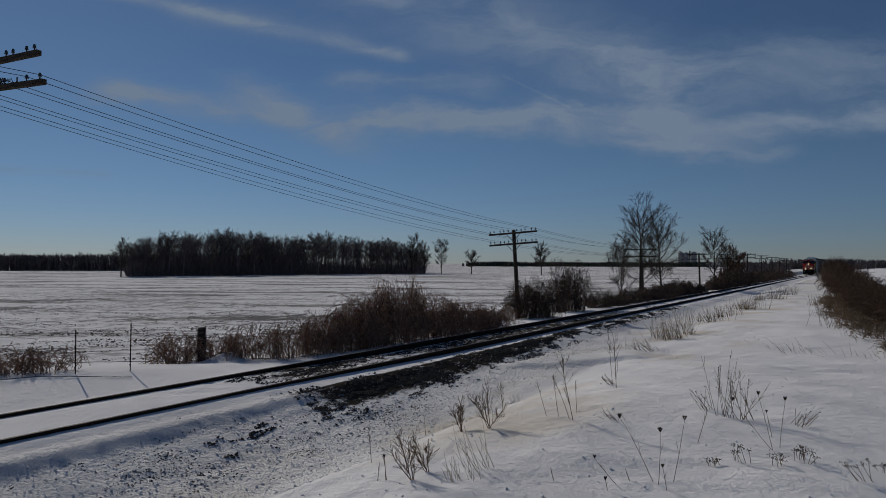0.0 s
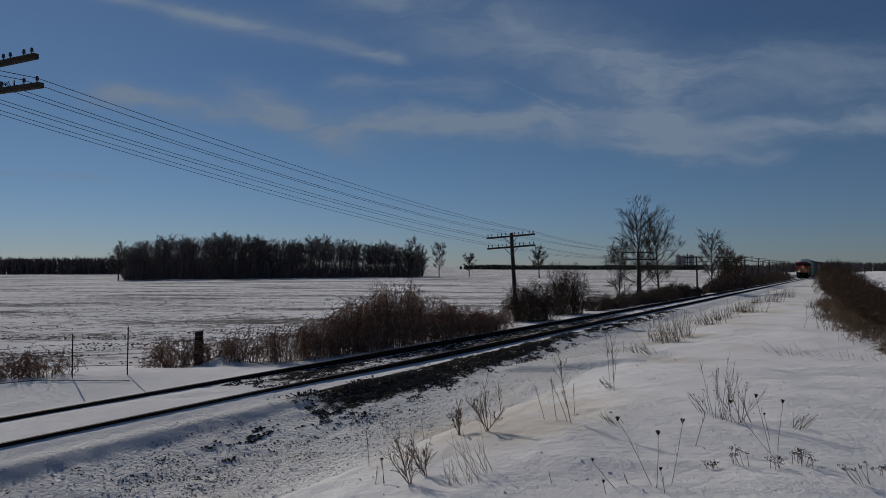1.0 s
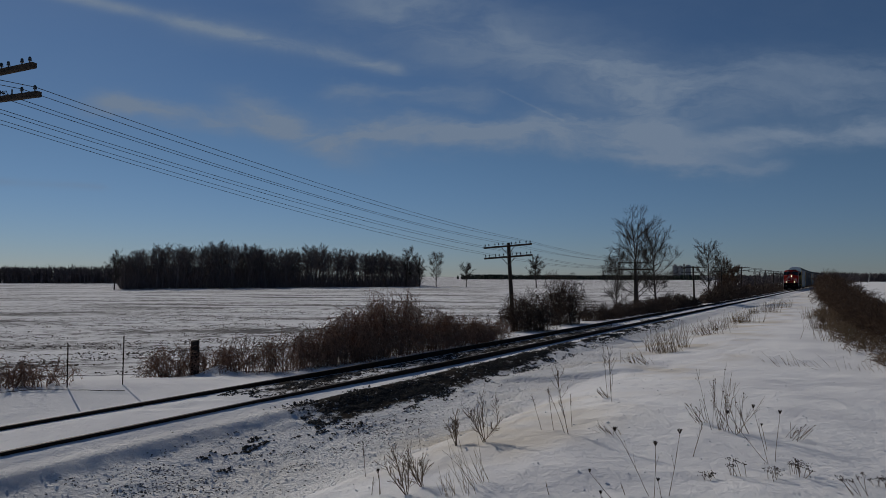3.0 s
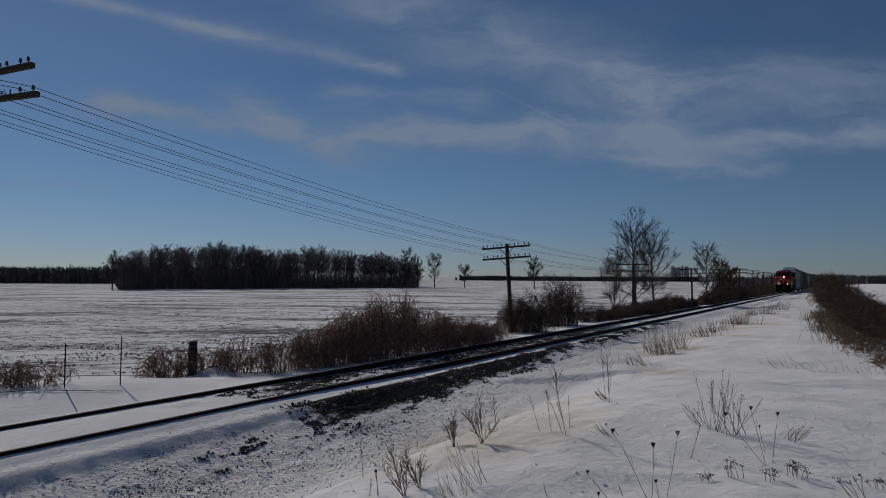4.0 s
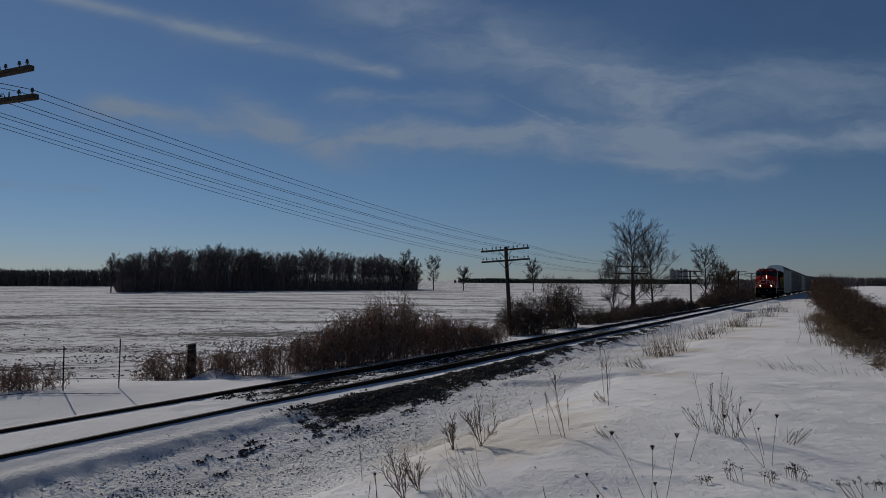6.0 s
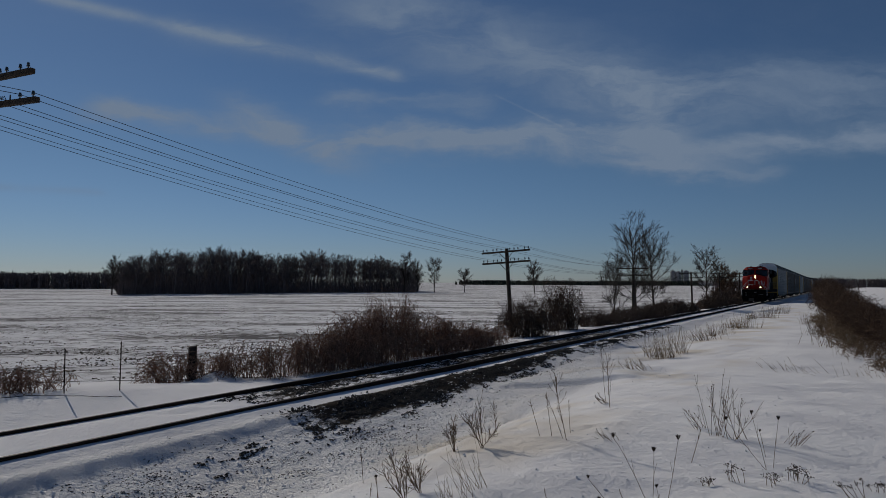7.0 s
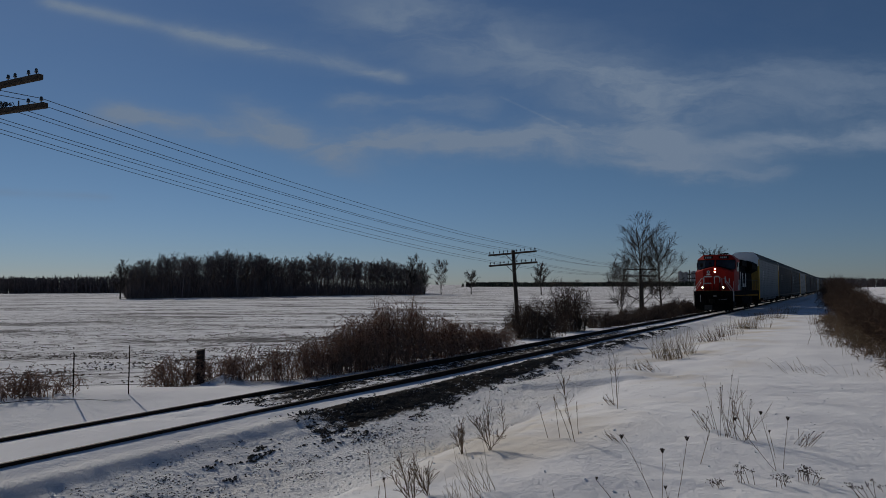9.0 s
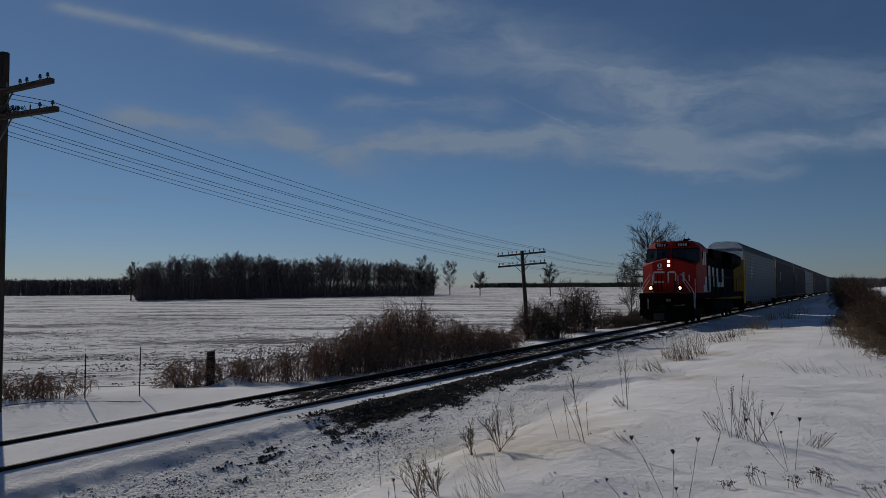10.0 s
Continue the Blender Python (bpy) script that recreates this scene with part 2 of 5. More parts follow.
def part(name, bm, mat, parent=None, label="", smooth=False):
    me = bpy.data.meshes.new(name)
    bm.to_mesh(me)
    bm.free()
    if smooth:
        me.polygons.foreach_set("use_smooth", np.full(len(me.polygons), True))
    me.materials.append(mat)
    return under(name, me, parent, label)


def under(name, me, parent=None, label="", m=None):
    ob = new(name, me)
    ob.parent = parent
    if m is not None:
        ob.matrix_basis = m
    return tagged(ob, label)


def add_box(bm, x0, x1, y0, y1, z0, z1, bevel=0.0, top=(0, 0), lean=0.0):
    """A box; top narrows it above by so much in x and y; lean shifts its top along y."""
    tx, ty = top
    vs = [bm.verts.new(p) for p in (
        (x0, y0, z0), (x1, y0, z0), (x1, y1, z0), (x0, y1, z0),
        (x0 + tx, y0 + ty + lean, z1), (x1 - tx, y0 + ty + lean, z1), (x1 - tx, y1 - ty + lean, z1), (x0 + tx, y1 - ty + lean, z1))]
    fs = [bm.faces.new([vs[i] for i in f]) for f in ((3, 2, 1, 0), (4, 5, 6, 7), (0, 1, 5, 4), (1, 2, 6, 5), (2, 3, 7, 6), (3, 0, 4, 7))]
    if bevel:
        edges = list({e for f in fs for e in f.edges})
        bmesh.ops.bevel(bm, geom=edges, offset=bevel, segments=2, affect="EDGES", profile=0.5)
    return bm


def box(*a, **k):
    return add_box(bmesh.new(), *a, **k)


def add_rod(bm, a, b, r0, r1=None, sides=8, caps=True):
    a, b = Vector(a), Vector(b)
    r1 = r0 if r1 is None else r1
    turn = (b - a).to_track_quat("Z", "Y").to_matrix()
    rings = []
    for p, r in ((a, r0), (b, r1)):
        rings.append([bm.verts.new(p + turn @ Vector((math.cos(2 * math.pi * i / sides) * r, math.sin(2 * math.pi * i / sides) * r, 0))) for i in range(sides)])
    for i in range(sides):
        j = (i + 1) % sides
        bm.faces.new((rings[0][i], rings[0][j], rings[1][j], rings[1][i]))
    if caps:
        bm.faces.new(rings[0][::-1])
        bm.faces.new(rings[1])
    return bm


def rod(*a, **k):
    return add_rod(bmesh.new(), *a, **k)


def add_prism(bm, outline, y0, y1):
    """An outline in x and z drawn out along y."""
    a = [bm.verts.new((x, y0, z)) for x, z in outline]
    b = [bm.verts.new((x, y1, z)) for x, z in outline]
    k = len(outline)
    for i in range(k):
        j = (i + 1) % k
        bm.faces.new((a[i], a[j], b[j], b[i]))
    bm.faces.new(a[::-1])
    bm.faces.new(b)
    bmesh.ops.recalc_face_normals(bm, faces=bm.faces[:])
    return bm


def add_side(bm, outline, x0, x1):
    """An outline in y and z drawn out along x."""
    a = [bm.verts.new((x0, y, z)) for y, z in outline]
    b = [bm.verts.new((x1, y, z)) for y, z in outline]
    k = len(outline)
    for i in range(k):
        j = (i + 1) % k
        bm.faces.new((a[i], b[i], b[j], a[j]))
    bm.faces.new(a)
    bm.faces.new(b[::-1])
    bmesh.ops.recalc_face_normals(bm, faces=bm.faces[:])
    return bm


def tubes(lines, radii, sides=3):
    """Places and faces of many thin tubes: lines (n, k, 3), radii (n, k)."""
    lines, radii = np.asarray(lines, float), np.asarray(radii, float)
    n, k, _ = lines.shape
    along = np.gradient(lines, axis=1)
    along /= np.linalg.norm(along, axis=2, keepdims=True) + 1e-9
    ref = np.where(np.abs(along[..., 2:3]) > 0.9, np.array([1.0, 0, 0]), np.array([0, 0, 1.0]))
    a = np.cross(along, ref)
    a /= np.linalg.norm(a, axis=2, keepdims=True) + 1e-9
    b = np.cross(along, a)
    ang = np.arange(sides) * 2 * np.pi / sides
    ring = a[:, :, None] * np.cos(ang)[:, None] + b[:, :, None] * np.sin(ang)[:, None]
    verts = (lines[:, :, None] + ring * radii[:, :, None, None]).reshape(-1, 3)
    i, j, s = np.meshgrid(np.arange(n), np.arange(k - 1), np.arange(sides), indexing="ij")
    s2 = (s + 1) % sides
    base = (i * k + j) * sides
    faces = np.stack([base + s, base + s2, base + sides + s2, base + sides + s], -1).reshape(-1, 4)
    return verts, faces


def join(groups):
    """Joins (places, faces) groups."""
    verts, faces, at = [], [], 0
    for v, f in groups:
        verts.append(v)
        faces.append(f + at)
        at += len(v)
    return np.concatenate(verts), np.concatenate(faces)


def lattice(ix, iy, seed):
    h = (ix.astype(np.int64) * 374761393 + iy.astype(np.int64) * 668265263 + seed * 974711) & 0x7FFFFFFF
    h = ((h ^ (h >> 13)) * 1274126177) & 0x7FFFFFFF
    return ((h ^ (h >> 16)) & 0xFFFF) / 65535.0


def value_noise(x, y, seed=0):
    ix, iy = np.floor(x), np.floor(y)
    fx, fy = x - ix, y - iy
    fx, fy = fx * fx * (3 - 2 * fx), fy * fy * (3 - 2 * fy)
    a, b = lattice(ix, iy, seed), lattice(ix + 1, iy, seed)
    c, d = lattice(ix, iy + 1, seed), lattice(ix + 1, iy + 1, seed)
    return (a * (1 - fx) + b * fx) * (1 - fy) + (c * (1 - fx) + d * fx) * fy - 0.5


def rough(x, y, scale, octaves, seed=0, gain=0.5):
    total, amp = 0.0, 1.0
    for k in range(octaves):
        total = total + amp * value_noise(x * scale * 2**k + 17.3 * k, y * scale * 2**k - 9.1 * k, seed + k)
        amp *= gain
    return total


def ease(v, lo, hi):
    t = np.clip((v - lo) / (hi - lo), 0, 1)
    return t * t * (3 - 2 * t)


# ---- ground and track ----
TRACK_X = -9.72
NEAR = ((-3000, -90, -40, -22, -17.5, -15.5, -13.5, -12.6, -11.6, -10.9, -8.85, -8.62, -8.38, -8.1, -7.0, -6.0, -5.2, -4.6, -4.0, -3.4, -2.4, 0, 5, 12, 40, 120, 3000),
        (-1.6, -1.6, -1.5, -1.1, -0.45, 0.0, 0.10, 0.09, 0.0, -0.055, -0.05, -0.12, -0.135, -0.28, -0.51, -0.57, -0.40, -0.06, 0.20, 0.33, 0.45, 0.43, 0.02, -0.1, -0.8, -1.6, -1.6))
MIDDLE = ((-3000, -90, -40, -22, -17.5, -15.5, -13, -11.6, -10.9, -8.75, -8.32, -7.5, -6.3, -5.2, -4.2, -3.0, -1.5, 1, 5, 12, 40, 120, 3000),
          (-1.6, -1.6, -1.5, -1.2, -0.9, -0.5, -0.28, -0.22, -0.15, -0.13, -0.14, -0.34, -0.34, -0.24, -0.10, 0.02, 0.1, 0.09, -0.1, -0.2, -0.9, -1.6, -1.6))
FAR = ((-3000, -90, -40, -22, -17.5, -15.5, -13, -11.6, -10.9, -8.75, -8.3, -7.3, -6.3, -5.2, -4.2, -3.0, -1.5, 1, 5, 12, 40, 120, 3000),
       (-1.6, -1.6, -1.55, -1.3, -1.0, -0.75, -0.42, -0.28, -0.16, -0.15, -0.16, -0.27, -0.27, -0.24, -0.21, -0.2, -0.2, -0.25, -0.4, -0.7, -1.3, -1.6, -1.6))


GRADE = -0.0057


def grade(y):
    """The railway falls evenly away from the camera, then runs level far off."""
    return GRADE * np.clip(y, 0.0, 290.0)


def ground_height(x, y, fine=True):
    x, y = np.asarray(x, float), np.asarray(y, float)
    bend = rough(x * 0 + 3.3, y, 0.16, 2, 41) * 0.25
    bank = (x > -8.0) & (x < 0)
    xs = np.where(bank, x + bend * ease(x, -8.0, -5.5) * (1 - ease(x, -2.5, 0)), x)
    a, b, c = (np.interp(xs, *p) for p in (NEAR, MIDDLE, FAR))
    w = np.where(x < -10.5, ease(y, 6.5, 13.5), ease(y, 8, 17))
    w2 = ease(y, 22, 60)
    z = (a * (1 - w) + b * w) * (1 - w2) + c * w2
    along = ease(x, -17.5, -14.0) * (1 - ease(x, -7.2, -5.2))
    verge = ease(x, -7.2, -5.2) * (1 - ease(x, 4.0, 30.0))
    z = z + along * grade(y) + verge * 0.75 * grade(np.maximum(y - 32.0, 0.0))
    off = ease(np.abs(x - TRACK_X), 1.3, 3.0)
    z = z + off * rough(x, y, 0.22, 3, 3) * 0.10 + off * rough(x + y * 0.4, y, 0.9, 3, 9) * 0.035
    field = 1 - ease(x, -24, -17)
    z = z + field * rough(x * 0.5 + y * 0.25, y - 0.48 * x, 0.5, 3, 21) * 0.16
    # a drifted mound beside the fence post
    z = z + 0.26 * np.exp(-((x + 13.55) / 0.35) ** 2 - ((y - 12.15) / 0.45) ** 2)
    if fine:
        churned = ease(x, -8.6, -8.0) * (1 - ease(x, -5.6, -4.2))
        lumps = np.maximum(rough(x, y, 2.2, 4, 31, 0.6), -0.1)
        z = z + churned * (lumps * 0.040 + np.maximum(rough(x, y, 3.5, 2, 33), 0) * 0.025)
        calm = ease(x, -5.0, -4.0) * (1 - ease(x, 8, 14))
        z = z + calm * np.maximum(rough(x, y, 1.5, 4, 55), 0.05) * 0.05
        ripples = np.abs(rough(x * 0.8 + y * 0.45, y * 2.2 - x * 1.2, 1.2, 3, 65))
        z = z + calm * ripples * 0.035 * ease(rough(x, y, 0.3, 2, 12), -0.1, 0.25)
        z = z + ease(np.abs(x - TRACK_X), 0.6, 1.2) * rough(x, y, 5.0, 2, 77) * 0.012
        between = 1 - ease(np.abs(x - TRACK_X), 0.55, 0.72)
        z = z + between * rough(x, y, 3.0, 3, 91) * 0.06 * ease(y, 6, 9) + 0.015 * (1 - ease(y, 5, 8.5)) * between
        # wind-cut lip of the drift that closes the hollow
        lip = ease(y - 0.10 * (x + 6), 15.25, 15.47) * (1 - ease(y, 16.3, 20)) * ease(x, -7.6, -6.6) * (1 - ease(x, -4.6, -3.4))
        z = z + 0.15 * lip
    return z


def spread(points):
    """Coordinates that step as each (end, step) says."""
    out, at = [], points[0]
    out.append(at)
    for end, step, grow in points[1:]:
        while at < end - 1e-6:
            at = min(at + step, end)
            step *= grow
            out.append(at)
    return np.array(out)


def build_ground():
    left = -spread((26, (60, 0.5, 1.03), (3200, 2.0, 1.10)))[::-1]
    mid = spread((-26, (-12.0, 0.2, 1.0), (-9.0, 0.1, 1.0), (-2.0, 0.062, 1.0), (6.0, 0.12, 1.0), (60, 0.4, 1.06), (3200, 4.0, 1.14)))
    xs = np.concatenate([left[:-1], mid])
    ys = np.concatenate([-spread((0, (40, 0.8, 1.1), (3200, 6.0, 1.25)))[::-1][:-1],
                         spread((0, (3.5, 0.25, 1.0), (16.4, 0.07, 1.0), (30, 0.14, 1.0), (90, 0.4, 1.03), (3400, 2.0, 1.07)))])
    gx, gy = np.meshgrid(xs, ys, indexing="ij")
    gz = ground_height(gx, gy)
    k = len(ys)
    i, j = np.meshgrid(np.arange(len(xs) - 1), np.arange(k - 1), indexing="ij")
    a = i * k + j
    faces = np.stack([a, a + k, a + k + 1, a + 1], -1).reshape(-1, 4)
    me = mesh_from("ground", np.stack([gx, gy, gz], -1).reshape(-1, 3), faces, SNOW, True)
    tagged(new("ground", me), "snow-covered ground with a ploughed field and drifted railway bank", "ground", kind="structure")


build_ground()
RNG = np.random.default_rng(7)


def lumps(name, x, y, size, mat, label, category, sink=0.3, flat=0.7):
    """Many small angular pieces on the ground, as one stuff object."""
    corner = np.array([(1, 0, 0), (0, 1, 0), (-1, 0, 0), (0, -1, 0), (0, 0, 1), (0, 0, -1)], float)
    tri = np.array([(0, 1, 4), (1, 2, 4), (2, 3, 4), (3, 0, 4), (1, 0, 5), (2, 1, 5), (3, 2, 5), (0, 3, 5)])
    n = len(x)
    jitter = corner[None] * RNG.uniform(0.55, 1.25, (n, 6, 1)) + RNG.normal(0, 0.18, (n, 6, 3))
    a = RNG.uniform(0, 6.28, n)
    c, s = np.cos(a)[:, None], np.sin(a)[:, None]
    px = (jitter[..., 0] * c - jitter[..., 1] * s) * size[:, None]
    py = (jitter[..., 0] * s + jitter[..., 1] * c) * size[:, None]
    pz = jitter[..., 2] * size[:, None] * flat
    z = ground_height(x, y) + size * sink
    verts = np.stack([px + x[:, None], py + y[:, None], pz + z[:, None]], -1).reshape(-1, 3)
    faces = (tri[None] + (np.arange(n) * 6)[:, None, None]).reshape(-1, 3)
    return tagged(new(name, mesh_from(name, verts, faces, mat)), label, category, kind="stuff")


def scatter_stones():
    n = 120000
    y = 6.5 + RNG.random(n) ** 1.5 * 36
    out = np.clip((y - 15) / 12, 0, 1)
    x = np.where(RNG.random(n) < 0.74, RNG.normal(-7.95 - 0.42 * out, 0.34 - 0.12 * out, n), RNG.uniform(-10.35, -9.05, n))
    patch = rough(x * 1.4 + y * 0.25, y * 0.55 - x * 0.3, 1.9, 5, 61, 0.8) + 0.8 * rough(x * 3.0, y * 1.1, 1.6, 3, 63, 0.7) + 0.46 * ease(y, 6.5, 11.5) - 0.27 - 0.35 * ease(y, 30, 38) - 0.26 * (1 - ease(y, 7.0, 9.5)) * (x > -8.8)
    keep = (RNG.random(n) < np.clip(patch * 1.5, 0, 0.75)) & ((x > -8.7) | (y > 9.0 + 3 * rough(x, y, 0.7, 2, 5))) & (x < -6.9) & (np.abs(x + 8.97) > 0.30) & (np.abs(x + 10.47) > 0.16)
    x, y = x[keep], y[keep]
    lumps("ballast_stones", x, y, RNG.uniform(0.008, 0.030, len(x)), STONES, "dark crushed stone ballast showing through the snow", "ballast")
    n = 16000
    x, y = RNG.normal(-7.3, 0.55, n), 3.6 + RNG.random(n) * 7.5
    keep = (rough(x * 1.5, y * 0.8, 1.7, 4, 81, 0.7) > 0.22 - 0.02 * y) & (x > -8.2) & (RNG.random(n) < 0.55)
    x, y = x[keep], y[keep]
    lumps("bank_rubble", x, y, RNG.uniform(0.006, 0.022, len(x)), STONES, "scattered dark gravel half buried in the snowy bank", "gravel", -0.1, 0.5)
    n = 2600
    x, y = RNG.normal(-6.9, 0.8, n), 4.0 + RNG.random(n) ** 1.5 * 22
    keep = (x > -8.3) & (x < -4.6)
    x, y = x[keep], y[keep]
    lumps("snow_crumbs", x, y, RNG.uniform(0.008, 0.026, len(x)) * RNG.uniform(0.6, 1.2, len(x)), SNOW_LUMP, "broken crumbs of crusted snow on the bank", "snow")
    n = 1300
    x, y = RNG.uniform(-4.5, 4, n), 4.0 + RNG.random(n) ** 1.4 * 26
    lumps("snow_clods", x, y, RNG.uniform(0.004, 0.024, n) * RNG.uniform(0.4, 1.0, n), SNOW_LUMP, "small clods of wind-blown snow crust", "snow")
    n = 42000
    d = 5 + 60 * RNG.random(n) ** 1.3
    x = -19.0 - d * RNG.uniform(0.2, 1.0, n)
    y = RNG.uniform(-4, 75, n)
    row = (y * 0.9 - x * 0.43)
    keep = (rough(x * 0.30, row, 0.5, 4, 71, 0.6) > 0.06)
    x, y = x[keep], y[keep]
    lumps("field_clods", x, y, RNG.uniform(0.015, 0.065, len(x)), SOIL, "dark frozen clods and stubble in the snowy field", "soil", 0.2, 0.6)


scatter_stones()


def rail_outline(x):
    half = ((0.068, -0.172), (0.068, -0.160), (0.012, -0.142), (0.010, -0.045), (0.036, -0.034), (0.037, -0.008), (0.028, 0.0))
    return [(x + a, z) for a, z in half] + [(x - a, z) for a, z in reversed(half)]


def add_run(bm, outline, stations):
    """An outline in x and z drawn along the track's grade."""
    rows = [[bm.verts.new((x, y, z + float(grade(y)))) for x, z in outline] for y in stations]
    k = len(outline)
    for a, b in zip(rows[:-1], rows[1:]):
        for i in range(k):
            j = (i + 1) % k
            bm.faces.new((a[i], a[j], b[j], b[i]))
    bm.faces.new(rows[0][::-1])
    bm.faces.new(rows[-1])
    bmesh.ops.recalc_face_normals(bm, faces=bm.faces[:])
    return bm


def build_track():
    track = tagged(new("railway_track"), "single railway track with rusty steel rails in snow", "railway track", kind="structure")
    stations = (-60, 0, 290, 900)
    for x in (TRACK_X + 0.755, TRACK_X - 0.755):
        rail = part("rail", add_run(bmesh.new(), rail_outline(x), stations), RUST, track, "rusty dark steel rail")
        head = ((x - 0.027, -0.004), (x + 0.027, -0.004), (x + 0.027, 0.0025), (x - 0.027, 0.0025))
        part("running_surface", add_run(bmesh.new(), head, stations), RAIL_TOP, rail, "worn bright rail head")
    bm = box(-1.3, 1.3, -0.115, 0.115, -0.18, 0.0, 0.012)
    me = bpy.data.meshes.new("sleeper")
    bm.to_mesh(me)
    bm.free()
    me.materials.append(TIE)
    plate = bpy.data.meshes.new("tie_plate")
    bm = box(-0.18, 0.18, -0.09, 0.09, 0, 0.018, 0.004)
    bm.to_mesh(plate)
    bm.free()
    plate.materials.append(RUST)
    for i in range(170):
        y = 3.2 + i * 0.56 + random.uniform(-0.03, 0.03)
        tie = under("sleeper", me, track, m=pose(TRACK_X + random.uniform(-0.04, 0.04), y, -0.160 - random.uniform(0.0, 0.02) + float(grade(y)), 0, 0, random.uniform(-1, 1)))
        if i < 60:
            for dx in (-0.755, 0.755):
                under("tie_plate", plate, tie, m=pose(dx, 0, 0.0005))


build_track()

# ---- telegraph line and fence ----
# x, y, height of the top over the rails, half-length of the arms, lean
POLES = (
    (-13.4, -17.5, 6.55, 1.52, 0.0),
    (-12.635, 6.03, 6.28, 1.52, -0.3),
    (-14.5, 31.7, 3.88, 1.34, -3.4),
    (-14.5, 57.0, 3.50, 1.34, 0.5),
    (-14.5, 83.5, 3.45, 1.34, -1.4),
    (-14.6, 107.0, 3.70, 1.34, 1.0),
    (-14.5, 130.6, 4.05, 1.34, 0.3),
    (-14.5, 153.6, 4.0, 1.34, 0.0),
    (-14.5, 178.0, 3.9, 1.34, -1.0),
    (-14.5, 201.5, 3.9, 1.34, 0.6),
    (-14.5, 226.0, 3.9, 1.34, 0.0),
)
ARMS = (0.75, 1.19)
PINS = (-0.94, -0.78, -0.52, -0.36, -0.18, 0.18, 0.36, 0.52, 0.78, 0.94)
TALL_PINS = ((-0.92, -0.79, -0.56, -0.44, 0.44, 0.56, 0.79, 0.92), (-0.80, -0.64, -0.36, -0.22, 0.22, 0.38, 0.73, 0.93))
# pin on the tall poles' lower arm; level and pin on the low poles
STRUNG = ((7, 0, 9), (6, 0, 8), (5, 0, 5), (4, 0, 4), (3, 1, 7), (2, 1, 6), (1, 1, 2), (0, 1, 1))


def insulator_mesh():
    bm = bmesh.new()
    add_rod(bm, (0, 0, 0), (0, 0, 0.075), 0.016, 0.014, 6)
    add_rod(bm, (0, 0, 0.07), (0, 0, 0.105), 0.046, 0.040, 8)
    add_rod(bm, (0, 0, 0.105), (0, 0, 0.125), 0.030, 0.030, 8)
    add_rod(bm, (0, 0, 0.125), (0, 0, 0.170), 0.041, 0.024, 8)
    me = bpy.data.meshes.new("insulator")
    bm.to_mesh(me)
    bm.free()
    me.materials.append(GLASS_CAP)
    return me


def build_pole(height, half, arms, thick, pins, size=1.0, drop=0.0):
    """A pole whose top lies at its origin; drop tilts its lower arm."""
    pole = tagged(new("telegraph_pole"), "weathered wooden telegraph pole with two crossarms and glass insulators", "telegraph pole", "telegraph poles along the track")
    bm = bmesh.new()
    last = None
    for k in range(13):
        z = -height + height * k / 12
        r = thick * (1.0 - 0.18 * k / 12)
        ring = [bm.verts.new((math.cos(a) * r * (1 + 0.05 * math.sin(3 * a + k)), math.sin(a) * r, z)) for a in [i * math.pi / 6 for i in range(12)]]
        if last:
            for i in range(12):
                bm.faces.new((last[i], last[(i + 1) % 12], ring[(i + 1) % 12], ring[i]))
        last = ring
    bm.faces.new(last)
    part("pole_shaft", bm, POLE_WOOD, pole, smooth=True)
    pin = insulator_mesh()
    back = -thick - 0.04
    for level, z in enumerate(arms):
        long = half * (1.09 if drop and level else 1.0)
        arm = part("crossarm", box(-long, long, -0.045, 0.045, -0.045, 0.045, 0.01), ARM_WOOD, pole, "weathered timber crossarm")
        arm.matrix_basis = pose(0, back, -z, 0, drop * level, 0)
        for x in pins[level]:
            under("insulator", pin, arm, "glass insulator on its pin", pose(x * long, 0, 0.04) @ Matrix.Scale(size, 4))
        if drop:
            x = 0.20 if level == 0 else 0.58
            part("bare_pin", rod((x * long, 0, 0.04), (x * long, 0, 0.14), 0.013, 0.010, 6), IRON, arm, "bare wooden insulator pin")
        for s in (-1, 1):
            part("brace", box(-0.016, 0.016, -0.006, 0.006, 0, 0.62), IRON, pole, "flat iron crossarm brace").matrix_basis = Matrix.Translation((0, back + 0.055, -z - 0.44)) @ pose(0, 0, 0, 0, 43 * s, 0)
        part("bolt", rod((0, back - 0.07, -z), (0, -0.02, -z), 0.018), IRON, pole)
    return pole


LOW_ARMS = (0.17, 0.72)


